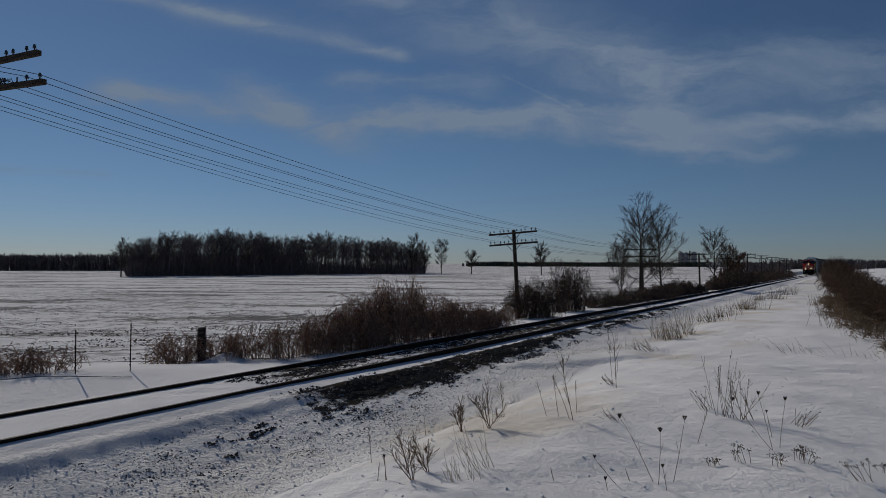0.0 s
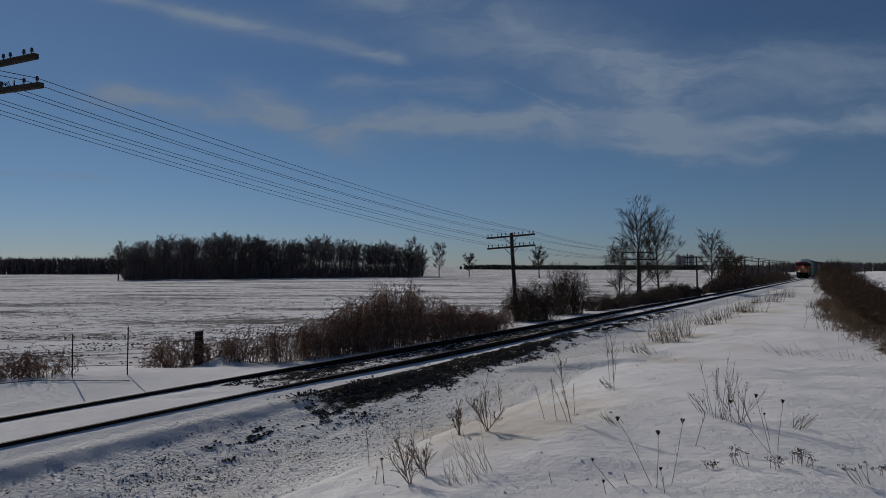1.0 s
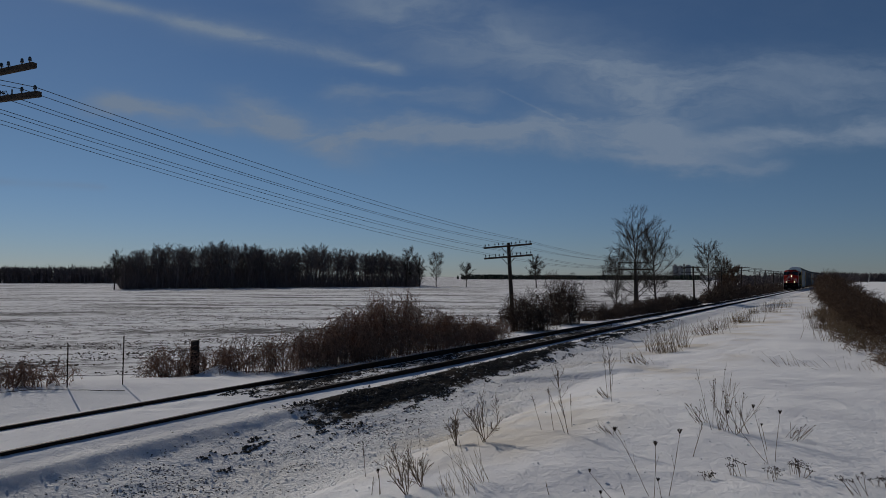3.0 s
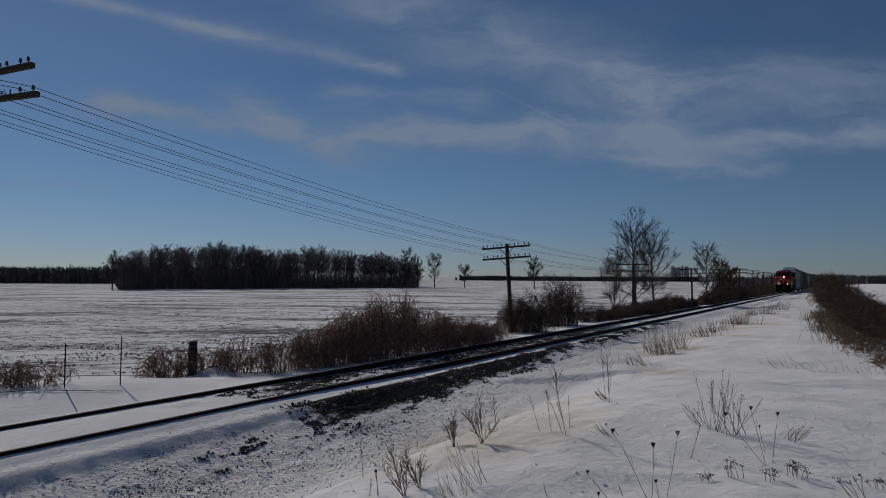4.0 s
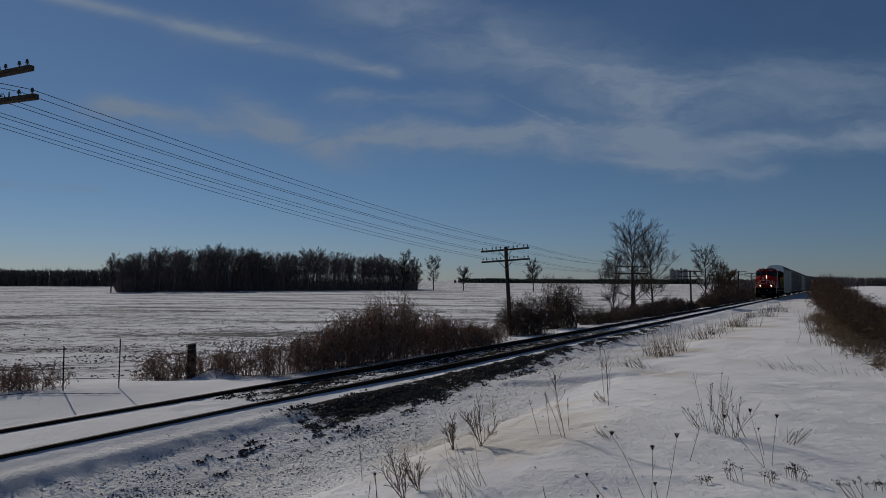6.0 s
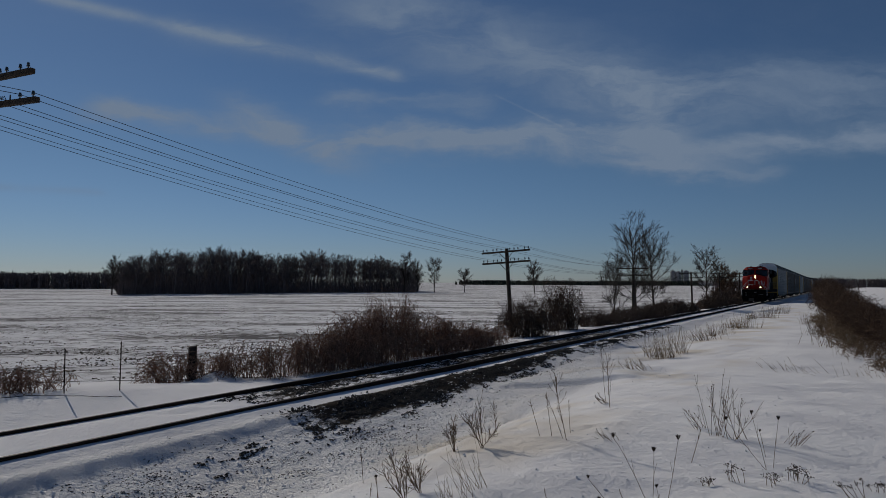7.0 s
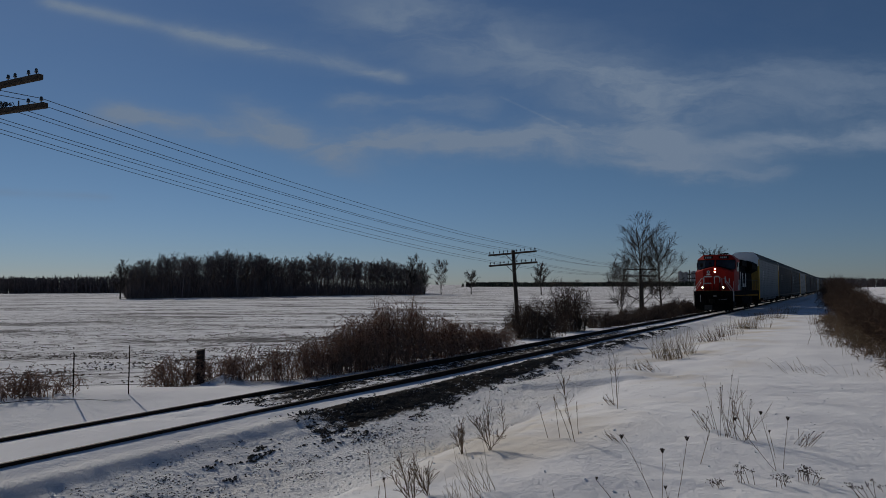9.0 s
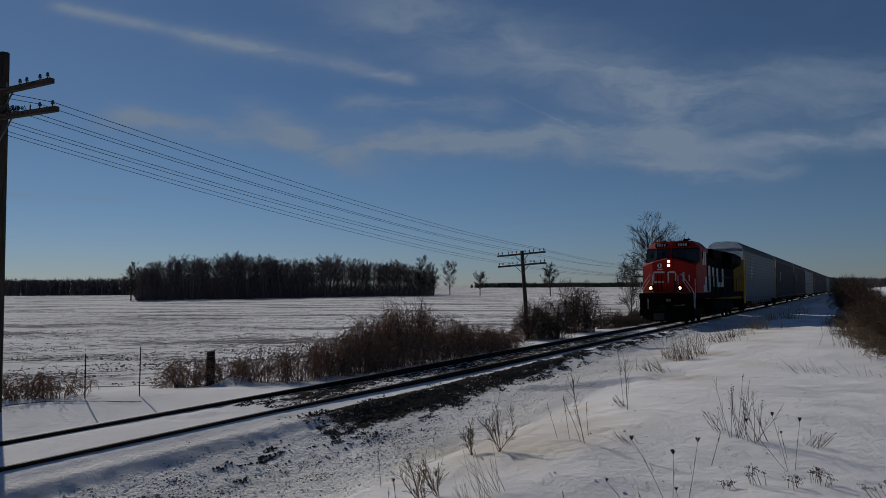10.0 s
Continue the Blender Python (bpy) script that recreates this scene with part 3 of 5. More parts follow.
def build_line():
    tall = short = None
    heads = []
    for x, y, top, half, lean in POLES:
        high = top > 5
        m = pose(x, y, top, 0, lean, 5 if high else 0)
        if high:
            if tall is None:
                tall = build_pole(7.0, half, ARMS, 0.092, TALL_PINS, 0.66, 1.6)
                tall.matrix_basis = m
            else:
                copy_thing(tall, m)
        elif short is None:
            short = build_pole(5.4, half, LOW_ARMS, 0.112, (PINS, PINS), 0.85)
            short.matrix_basis = m
        else:
            copy_thing(short, m)
        heads.append((m, half, high))
    # a tangle of old tie wire on the lower arm of the pole nearest to the camera
    lines = []
    for k in range(46):
        c = np.array([RNG.uniform(0.12, 0.62), -0.13 + RNG.normal(0, 0.03), 0.09 - ARMS[1] + RNG.normal(0, 0.025)])
        lines.append(c + np.cumsum(RNG.normal(0, 0.028, (6, 3)), 0))
    v, f = tubes(lines, np.full((46, 6), 0.008))
    tangle = tagged(new("wire_tangle", mesh_from("wire_tangle", v, f, WIRE)), "tangled loose wire hanging on a crossarm", "wire")
    tangle.matrix_basis = heads[1][0]
    for j, (near_pin, level, far_pin) in enumerate(STRUNG):
        hooks = []
        for m, half, high in heads:
            if high:
                hooks.append(m @ Vector((TALL_PINS[1][near_pin] * half * 1.09, -0.13, 0.12 - ARMS[1] - 0.028 * TALL_PINS[1][near_pin] * half)))
            else:
                hooks.append(m @ Vector((PINS[far_pin] * half, -0.15, 0.15 - LOW_ARMS[level])))
        run = []
        for a, b in zip(hooks[:-1], hooks[1:]):
            t = np.linspace(0, 1, 25)[:, None]
            line = np.array(a) * (1 - t) + np.array(b) * t
            line[:, 2] -= (4 * t * (1 - t))[:, 0] * (0.25 + 0.03 * (j % 3))
            run.append(line if not run else line[1:])
        run = np.concatenate(run)
        v, f = tubes(run[None], np.full((1, len(run)), 0.0055), 4)
        tagged(new("line_wire", mesh_from("line_wire", v, f, WIRE)), "thin dark telegraph wire strung between poles", "wire", "telegraph wires")


build_line()


def build_fence():
    x, y = -14.11, 11.8
    z = float(ground_height(x, y, False))
    bm = bmesh.new()
    last = None
    for k in range(8):
        r = 0.125 - 0.004 * k + 0.006 * math.sin(k * 2.1)
        ring = [bm.verts.new((math.cos(a) * r * (1 + 0.07 * math.sin(2 * a + k)), math.sin(a) * r, -0.5 + 1.36 * k / 7 + (0.02 * math.sin(a) if k == 7 else 0))) for a in [i * math.pi / 6 for i in range(12)]]
        if last:
            for i in range(12):
                bm.faces.new((last[i], last[(i + 1) % 12], ring[(i + 1) % 12], ring[i]))
        last = ring
    bm.faces.new(last)
    post = tagged(part("fence_post", bm, POLE_WOOD, smooth=True), "stout weathered round wooden fence post in snow", "fence post")
    post.matrix_basis = pose(x, y, z, 0, 1, 0)
    for x, y, h in ((-12.6, 7.6, 0.83), (-12.45, 8.65, 0.98)):
        z = float(ground_height(x, y, False))
        bm = box(-0.008, 0.008, -0.003, 0.003, -0.3, h)
        add_box(bm, -0.004, 0.004, 0.003, 0.016, -0.3, h)
        for k in range(9):
            add_box(bm, -0.010, 0.010, -0.014, -0.004, 0.12 + k * 0.1, 0.145 + k * 0.1)
        stake = tagged(part("steel_fence_stake", bm, RUST), "thin rusty steel fence stake standing in snow", "fence stake", "steel fence stakes")
        stake.matrix_basis = pose(x, y, z, 0, random.uniform(-1.5, 1.5), 20)
    for drop, ends in ((0.14, (-16.4, 7.5, -12.3, 13.6)), (0.05, (-13.3, 5.2, -11.9, 8.3))):
        t = np.linspace(0, 1, 30)
        x = ends[0] * (1 - t) + ends[2] * t + 0.08 * np.sin(t * 9)
        y = ends[1] * (1 - t) + ends[3] * t
        line = np.stack([x, y, ground_height(x, y) + drop * np.sin(t * 3.14) * 0.4 + 0.012], -1)
        v, f = tubes(line[None], np.full((1, 30), 0.006), 4)
        tagged(new("fence_wire", mesh_from("fence_wire", v, f, WIRE)), "slack rusty fence wire lying over the snow", "wire", "loose fence wires")


build_fence()

# ---- shrubs and trees ----
def unit(v):
    return v / (np.linalg.norm(v, axis=-1, keepdims=True) + 1e-9)


def grow(start, way, length, points, droop, wander, rng):
    """Curved shoots: start (n, 3), way (n, 3), length (n). Returns (n, points, 3)."""
    n = len(start)
    at, head = start.copy(), unit(way)
    out = [at.copy()]
    step = (length / (points - 1))[:, None]
    for _ in range(points - 1):
        head = unit(head + rng.normal(0, wander, (n, 3)) + np.array([0, 0, -1.0]) * droop)
        at = at + head * step
        out.append(at.copy())
    return np.stack(out, 1)


def side_shoots(lines, each, low, high, length, points, droop, wander, spread_out, rng):
    n, k, _ = lines.shape
    pick = np.repeat(np.arange(n), each)
    t = rng.uniform(low, high, len(pick)) * (k - 1)
    i = np.minimum(t.astype(int), k - 2)
    f = (t - i)[:, None]
    base = lines[pick, i] * (1 - f) + lines[pick, i + 1] * f
    way = unit(lines[pick, i + 1] - lines[pick, i]) + rng.normal(0, spread_out, (len(pick), 3))
    size = length * rng.uniform(0.45, 1.15, len(pick)) * (1.15 - 0.5 * t / (k - 1))
    return grow(base, way, size, points, droop, wander, rng)


def taper(lines, thick, thin):
    n, k, _ = lines.shape
    return np.linspace(thick, thin, k)[None].repeat(n, 0)


def mound_mesh(seed, rx, ry, height, canes, twigs, mat, gauge=1.0, upright=0.35, fine=2):
    """A leafless mound: canes that rise from a narrow foot, arch over and hang, tangled with crossing twigs."""
    rng = np.random.default_rng(seed)
    a, r = rng.uniform(0, 6.283, canes), np.sqrt(rng.random(canes))
    stiff = rng.random(canes) < upright
    foot = np.stack([np.cos(a) * r * rx * 0.55, np.sin(a) * r * ry * 0.55, np.full(canes, -0.1)], -1)
    turn = a + rng.normal(0, 0.9, canes)
    reach = np.where(stiff, rng.uniform(0.1, 0.9, canes), rng.uniform(0.45, 1.12, canes))
    dome = height * np.sqrt(np.clip(1.0 - 0.75 * reach**2, 0.12, 1))
    crest = dome * rng.uniform(0.55, 1.05, canes)
    low = np.where(stiff, crest, crest * rng.uniform(-0.05, 0.7, canes))
    tip = np.stack([np.cos(turn) * reach * rx, np.sin(turn) * reach * ry, low], -1)
    bow = rng.uniform(0.1, 0.9, canes)[:, None]
    mid = foot * (1 - bow) + tip * bow
    mid[:, 2] = np.where(stiff, crest * 0.55, crest * 1.9 - low * 0.55)
    t = np.linspace(0, 1, 10)[None, :, None]
    main = foot[:, None] * (1 - t) ** 2 + mid[:, None] * 2 * t * (1 - t) + tip[:, None] * t**2
    main = main + np.cumsum(rng.normal(0, 0.03, main.shape), 1) * height * np.sqrt(t)
    t1 = side_shoots(main, twigs, 0.10, 1.0, 0.46 * height**0.6, 6, 0.12, 0.20, 0.85, rng)
    t2 = side_shoots(t1, fine, 0.2, 1.0, 0.17 * height**0.6, 3, 0.03, 0.25, 0.8, rng)

    def kept(lines):
        away = np.sqrt((lines[..., 0] / rx) ** 2 + (lines[..., 1] / ry) ** 2 + (np.maximum(lines[..., 2], 0) / height) ** 2)
        edge = 1.0 + 0.5 * rough(np.arctan2(lines[..., 1], lines[..., 0]) * 3 + seed, lines[..., 2] / height * 3, 1.0, 2, seed % 97)
        pull = np.where(away > edge, (edge + (away - edge) * 0.6) / np.maximum(away, 1e-3), 1.0)
        return lines * pull[..., None]

    g = gauge
    v, f = join([tubes(kept(main), taper(main, 0.010 * g, 0.0035 * g)), tubes(kept(t1), taper(t1, 0.0050 * g, 0.0026 * g)), tubes(kept(t2), taper(t2, 0.0034 * g, 0.0022 * g))])
    v[:, 2] = np.maximum(v[:, 2], -0.1)
    return mesh_from("shrub", v, f, mat)


def tree_lines(seed, height, trunk, limbs, crown, detail=(6, 4, 3), up=0.9, rise=0.2):
    """Levels of a bare tree: lists of (lines, radii)."""
    rng = np.random.default_rng(seed)
    main = grow(np.zeros((1, 3)) - (0, 0, 0.3), np.array([[0.03, 0.02, 1.0]]), np.array([height * 0.96 + 0.3]), 9, -0.05, 0.035, rng)
    levels = [(main, taper(main, trunk, trunk * 0.08))]
    k = limbs
    t = np.linspace(rise, 0.86, k) + rng.normal(0, 0.02, k)
    i = np.minimum((t * 8).astype(int), 7)
    f = (t * 8 - i)[:, None]
    base = main[0, i] * (1 - f) + main[0, i + 1] * f
    a = np.arange(k) * 2.4 + rng.normal(0, 0.35, k)
    way = np.stack([np.cos(a), np.sin(a), up + 0.8 * t + rng.normal(0, 0.2, k)], -1)
    shape = np.clip((t - rise) / 0.25, 0.5, 1.0) * (1.15 - 0.62 * t)
    size = crown * 1.5 * shape * rng.uniform(0.7, 1.15, k)
    l1 = grow(base, way, size, 7, -0.055, 0.09, rng)
    levels.append((l1, taper(l1, trunk * 0.34, trunk * 0.045)))
    here, length, thick = l1, crown * 0.60, trunk * 0.11
    for j, each in enumerate(detail):
        nxt = side_shoots(here, each, 0.15, 1.0, length, 4 if j < 1 else 3, -0.04, 0.10, 0.34, rng)
        levels.append((nxt, taper(nxt, thick, thick * 0.35)))
        here, length, thick = nxt, length * 0.62, max(thick * 0.5, 0.006)
    return levels


def tree_thing(seed, height, trunk, limbs, crown, x, y, label, mat, detail=(7, 5, 3), rise=0.2, group="", up=0.5, thin=0.0):
    z = float(ground_height(x, y, False))
    tree = tagged(new("bare_tree"), label, "tree", group)
    tree.matrix_basis = pose(x, y, z, 0, 0, seed * 37 % 360)
    levels = [(l, np.maximum(r, thin)) for l, r in tree_lines(seed, height, trunk, limbs, crown, detail, up, rise)]
    v, f = tubes(*levels[0], 9)
    under("trunk", mesh_from("trunk", v, f, mat, True), tree)
    v, f = tubes(*levels[1], 5)
    under("branchwork", mesh_from("branchwork", v, f, mat, True), tree)
    v, f = join([tubes(l, r, 3) for l, r in levels[2:]])
    under("crown", mesh_from("crown", v, f, mat), tree, "fine bare twigs")
    return tree


# x, y, half-widths, height, canes, twigs, share of upright stems
THICKETS_NEAR = (
    (-13.55, 6.95, 0.50, 0.62, 0.52, 60, 10, 0.2),
    (-13.30, 7.50, 0.42, 0.60, 0.66, 34, 9, 0.5),
    (-14.30, 11.30, 0.55, 0.75, 0.90, 90, 10, 0.15),
    (-13.90, 12.15, 0.55, 0.70, 0.72, 60, 10, 0.4),
    (-13.30, 12.60, 0.50, 0.70, 1.00, 60, 10, 0.45),
    (-12.60, 13.47, 0.65, 0.89, 1.14, 90, 11, 0.35),
    (-12.46, 14.62, 0.62, 0.84, 1.25, 120, 12, 0.15),
    (-12.27, 15.58, 0.66, 0.89, 1.59, 140, 12, 0.20),
    (-12.31, 16.84, 0.80, 1.00, 1.94, 170, 12, 0.30),
    (-12.36, 18.18, 0.90, 1.16, 2.29, 190, 12, 0.40),
    (-12.12, 20.11, 0.85, 1.16, 1.59, 170, 12, 0.20),
    (-11.98, 22.03, 0.80, 1.21, 1.27, 170, 12, 0.10),
    (-11.93, 24.05, 0.75, 1.26, 0.98, 150, 12, 0.10),
)
THICKETS_FAR = (
    (-12.9, 30.4, 1.05, 1.45, 2.05, 210, 12, 0.05),
    (-13.1, 35.9, 1.15, 1.70, 2.85, 170, 12, 0.75),
    (-12.9, 40.8, 0.90, 1.60, 1.15, 110, 11, 0.3),
    (-13.1, 45.0, 0.90, 1.90, 1.05, 120, 11, 0.3),
    (-13.2, 49.5, 1.00, 2.20, 1.20, 150, 11, 0.2),
    (-13.2, 54.5, 1.10, 2.60, 1.35, 170, 11, 0.1),
    (-13.3, 60.0, 1.20, 2.90, 1.50, 190, 11, 0.1),
    (-13.3, 66.5, 1.25, 3.30, 1.72, 200, 11, 0.05),
    (-13.2, 72.6, 1.10, 2.60, 1.25, 150, 11, 0.05),
    (-13.0, 84.8, 1.10, 2.80, 1.30, 130, 10, 0.1),
    (-13.2, 91.5, 1.40, 3.80, 2.10, 170, 10, 0.2),
    (-13.4, 100.5, 1.60, 5.00, 2.50, 190, 10, 0.2),
    (-13.4, 112.0, 1.70, 6.00, 2.45, 190, 10, 0.1),
    (-13.4, 125.0, 1.70, 7.00, 2.40, 180, 10, 0.1),
    (-13.4, 140.0, 1.80, 8.50, 2.50, 180, 10, 0.1),
    (-13.4, 159.0, 1.90, 10.0, 2.50, 180, 10, 0.1),
    (-13.8, 184.0, 2.20, 14.0, 2.60, 170, 10, 0.1),
    (-14.2, 217.0, 2.40, 18.0, 2.80, 170, 10, 0.1),
)
HEDGE_ROWS = (
    (2.2, 17.8, 0.95, 1.6, 0.85, 110, 11, 0.6),
    (2.1, 20.8, 1.10, 2.0, 1.00, 130, 11, 0.6),
    (2.0, 24.4, 1.20, 2.3, 1.15, 150, 11, 0.6),
    (1.8, 28.8, 1.30, 2.6, 1.25, 160, 11, 0.6),
    (1.5, 34.0, 1.30, 3.0, 1.40, 170, 11, 0.6),
    (1.2, 40.0, 1.30, 3.4, 1.55, 180, 11, 0.6),
    (1.0, 47.0, 1.40, 3.8, 1.75, 190, 11, 0.6),
    (0.8, 55.0, 1.50, 4.4, 2.00, 190, 11, 0.6),
    (0.5, 64.5, 1.60, 5.2, 2.35, 190, 11, 0.6),
    (0.1, 76.0, 1.70, 6.5, 2.80, 190, 11, 0.6),
    (-0.4, 91.0, 1.80, 8.5, 3.40, 200, 10, 0.7),
    (-0.9, 112.0, 2.00, 11.5, 3.70, 200, 10, 0.6),
    (-1.1, 138.0, 2.20, 14.0, 3.60, 180, 10, 0.5),
)
HEDGE_FOOT = (
    (1.25, 19.6, 0.60, 1.3, 0.36, 60, 9, 0.6),
    (0.80, 22.4, 0.65, 1.5, 0.42, 70, 9, 0.6),
    (0.50, 25.8, 0.70, 1.7, 0.46, 80, 9, 0.6),
    (0.25, 29.6, 0.70, 1.9, 0.52, 90, 9, 0.6),
    (0.00, 34.4, 0.75, 2.2, 0.60, 90, 9, 0.6),
    (-0.25, 40.0, 0.80, 2.6, 0.70, 90, 9, 0.6),
    (-0.45, 47.0, 0.80, 3.0, 0.80, 90, 9, 0.6),
)


def plant_thickets():
    for rows, mat, label, group, seed, gauge in (
            (THICKETS_NEAR, SHRUB, "leafless brown thicket of arching stems beside the track", "thickets by the track", 100, 1.0),
            (THICKETS_FAR, BRUSH, "dense dark leafless shrubs beside the track", "thickets by the track", 200, 1.0),
            (HEDGE_ROWS, HEDGE, "dense leafless brown hedge shrub along the snowy verge", "hedge shrubs on the verge", 300, 1.0),
            (HEDGE_FOOT, WEED, "low tangled brown brush at the foot of the hedge", "brush along the hedge", 350, 0.9)):
        for i, (x, y, rx, ry, h, canes, twigs, upright) in enumerate(rows):
            canes = int(canes * (0.85 if seed == 100 else 0.9))
            me = mound_mesh(seed + i, rx * 1.35, ry * 1.3, h, canes, twigs - 4, mat, gauge * max(1.0, min(0.55 + y / 38, 3.4)), upright * (0.5 if seed == 100 else 1.0))
            ob = tagged(new("shrub", me), label, "shrub", group)
            ob.matrix_basis = pose(x, y, float(ground_height(x, y, False)) - 0.02)


plant_thickets()


def plant_trees():
    by = "trees by the track"
    tree_thing(11, 9.2, 0.17, 30, 2.9, -19.0, 75.5, "tall bare deciduous tree with spreading crown by the track", BARK, (6, 5, 3), 0.15, by, 0.45, 0.008)
    tree_thing(12, 8.0, 0.13, 28, 2.4, -17.4, 77.4, "bare upright deciduous tree beside a taller one", BARK, (6, 5, 3), 0.14, by, 0.5, 0.008)
    tree_thing(13, 4.8, 0.07, 22, 1.9, -19.8, 70.0, "small bare tree with many stems by the track", BARK, (6, 5, 2), 0.06, by, 1.2, 0.009)
    tree_thing(14, 8.0, 0.14, 26, 2.3, -17.2, 112.0, "bare deciduous tree with rounded crown by the track", BARK, (6, 5, 2), 0.20, by, 0.5, 0.011)
    tree_thing(15, 5.2, 0.10, 22, 2.0, -15.2, 113.5, "low bare tree with dense brown twigs by the track", HEDGE, (6, 5, 3), 0.1, by, 1.0, 0.014)
    tree_thing(18, 4.2, 0.09, 20, 1.9, -15.0, 121.0, "low bare tree with dense brown twigs by the track", HEDGE, (6, 5, 3), 0.1, by, 1.0, 0.014)
    tree_thing(16, 7.6, 0.20, 26, 2.6, -116.0, 217.0, "lone bare tree standing in the snowy field", BARK, (8, 6), 0.3, "lone field trees", 0.5, 0.020)
    tree_thing(17, 9.2, 0.22, 28, 3.1, -86.0, 210.0, "lone round-crowned bare tree standing in the snowy field", BARK, (8, 6), 0.3, "lone field trees", 0.5, 0.020)
    for i, (x, y, h) in enumerate(((-133, 203, 13.0), (-129, 206, 11), (-124.5, 210, 12.0), (-167, 113, 9.5))):
        tree_thing(30 + i, h, 0.20, 20, h * 0.26, x, y, "tall slender bare tree at the edge of the woodlot", BARK, (6, 5, 2), 0.2, "woodlot edge trees", 0.9, 0.020)


plant_trees()


def woodlot():
    """The wood in the field, as one mass of bare trees."""
    kinds, plain_kinds = [], []
    for s in range(7):
        groups = [tubes(l, np.maximum(r, 0.024), 3) for l, r in tree_lines(400 + s, 12.4, 0.19, 16, 3.0, (5, 4), 0.75, 0.40)]
        kinds.append(join(groups))
        plain_kinds.append(join(groups[:3]))
    rng = np.random.default_rng(5)
    groups = []
    front = np.array([(-166, 114), (-152, 158), (-130, 207)], float)
    for i in range(330):
        t = rng.random()
        a = front[0] + (front[1] - front[0]) * min(t * 2, 1) + (front[2] - front[1]) * max(t * 2 - 1, 0)
        deep = rng.random() ** 1.3 * 48
        away = unit(a)
        x, y = a + away * deep + rng.normal(0, 0.8, 2)
        v, f = (kinds if deep < 16 else plain_kinds)[i % 7]
        edge = min(1.0, 0.70 + t * 2.2, 0.72 + (1 - t) * 1.3)
        s = edge * (0.97 + 0.22 * float(rough(np.float64(t * 9), np.float64(0.5), 1.0, 2, 15))) * rng.uniform(0.84, 1.08) * (1 + deep * 0.002)
        c, q = math.cos(i * 2.4), math.sin(i * 2.4)
        w = np.stack([(v[:, 0] * c - v[:, 1] * q) * s * 1.2 + x, (v[:, 0] * q + v[:, 1] * c) * s * 1.2 + y, v[:, 2] * s - 1.6], -1)
        groups.append((w, f))
    v, f = join(groups)
    tagged(new("woodlot", mesh_from("woodlot", v, f, WOODS)), "dense dark leafless woodlot standing in the snowy field", "woods", kind="stuff")
    # underbrush that closes the wood's foot
    n = 5200
    t = rng.random(n)
    base = front[0] + (front[1] - front[0]) * np.minimum(t * 2, 1)[:, None] + (front[2] - front[1]) * np.maximum(t * 2 - 1, 0)[:, None]
    base = base * (1 + (rng.random(n) ** 1.2 * 0.22)[:, None])
    start = np.stack([base[:, 0], base[:, 1], np.full(n, -1.7)], -1)
    lines = grow(start, np.array([0, 0, 1.0]) + rng.normal(0, 0.35, (n, 3)), rng.uniform(2.0, 8.0, n), 5, 0.02, 0.18, rng)
    v, f = tubes(lines, taper(lines, 0.10, 0.035))
    tagged(new("underbrush", mesh_from("underbrush", v, f, WOODS)), "dark underbrush and saplings at the foot of the woodlot", "brush", kind="stuff")


woodlot()


def treeline(name, label, a, b, low, high, deep, count, mat, fir=0.0):
    """A far belt of trees between two places, as one stuff object."""
    rng = np.random.default_rng(abs(int(a[0] * 7 + b[1])) + 3)
    t = rng.random(count)
    x = a[0] + (b[0] - a[0]) * t + rng.uniform(-deep, deep, count)
    y = a[1] + (b[1] - a[1]) * t + rng.uniform(-deep, deep, count)
    h = low + (high - low) * np.clip(0.5 + rough(t * 40, t * 0, 0.5, 3, 8) + rng.normal(0, 0.15, count), 0, 1)
    groups = []
    firs = rng.random(count) < fir
    m = int((~firs).sum())
    if m:
        start = np.stack([x[~firs], y[~firs], np.full(m, -1.7)], -1)
        main = grow(start, np.array([0, 0, 1.0]) + rng.normal(0, 0.05, (m, 3)), h[~firs], 5, 0.0, 0.06, rng)
        l1 = side_shoots(main, 5, 0.02, 0.95, (low + high) * 0.2, 4, -0.05, 0.15, 0.6, rng)
        groups += [tubes(main, taper(main, 0.32, 0.08)), tubes(l1, taper(l1, 0.24, 0.09))]
        l2 = side_shoots(l1, 1, 0.3, 1.0, (low + high) * 0.08, 3, 0.0, 0.15, 0.6, rng)
        groups.append(tubes(l2, taper(l2, 0.10, 0.06)))
    if firs.any():
        m = int(firs.sum())
        for tier in range(4):
            p0 = np.stack([x[firs], y[firs], -1.6 + h[firs] * (0.08 + 0.2 * tier)], -1)
            p1 = p0 + np.stack([np.zeros(m), np.zeros(m), h[firs] * 0.34], -1)
            wide = h[firs] * (0.26 - 0.05 * tier) * rng.uniform(0.8, 1.2, m)
            groups.append(tubes(np.stack([p0, p1], 1), np.stack([wide, wide * 0.05], 1), 7))
    v, f = join(groups)
    return tagged(new(name, mesh_from(name, v, f, mat)), label, "treeline", kind="stuff")


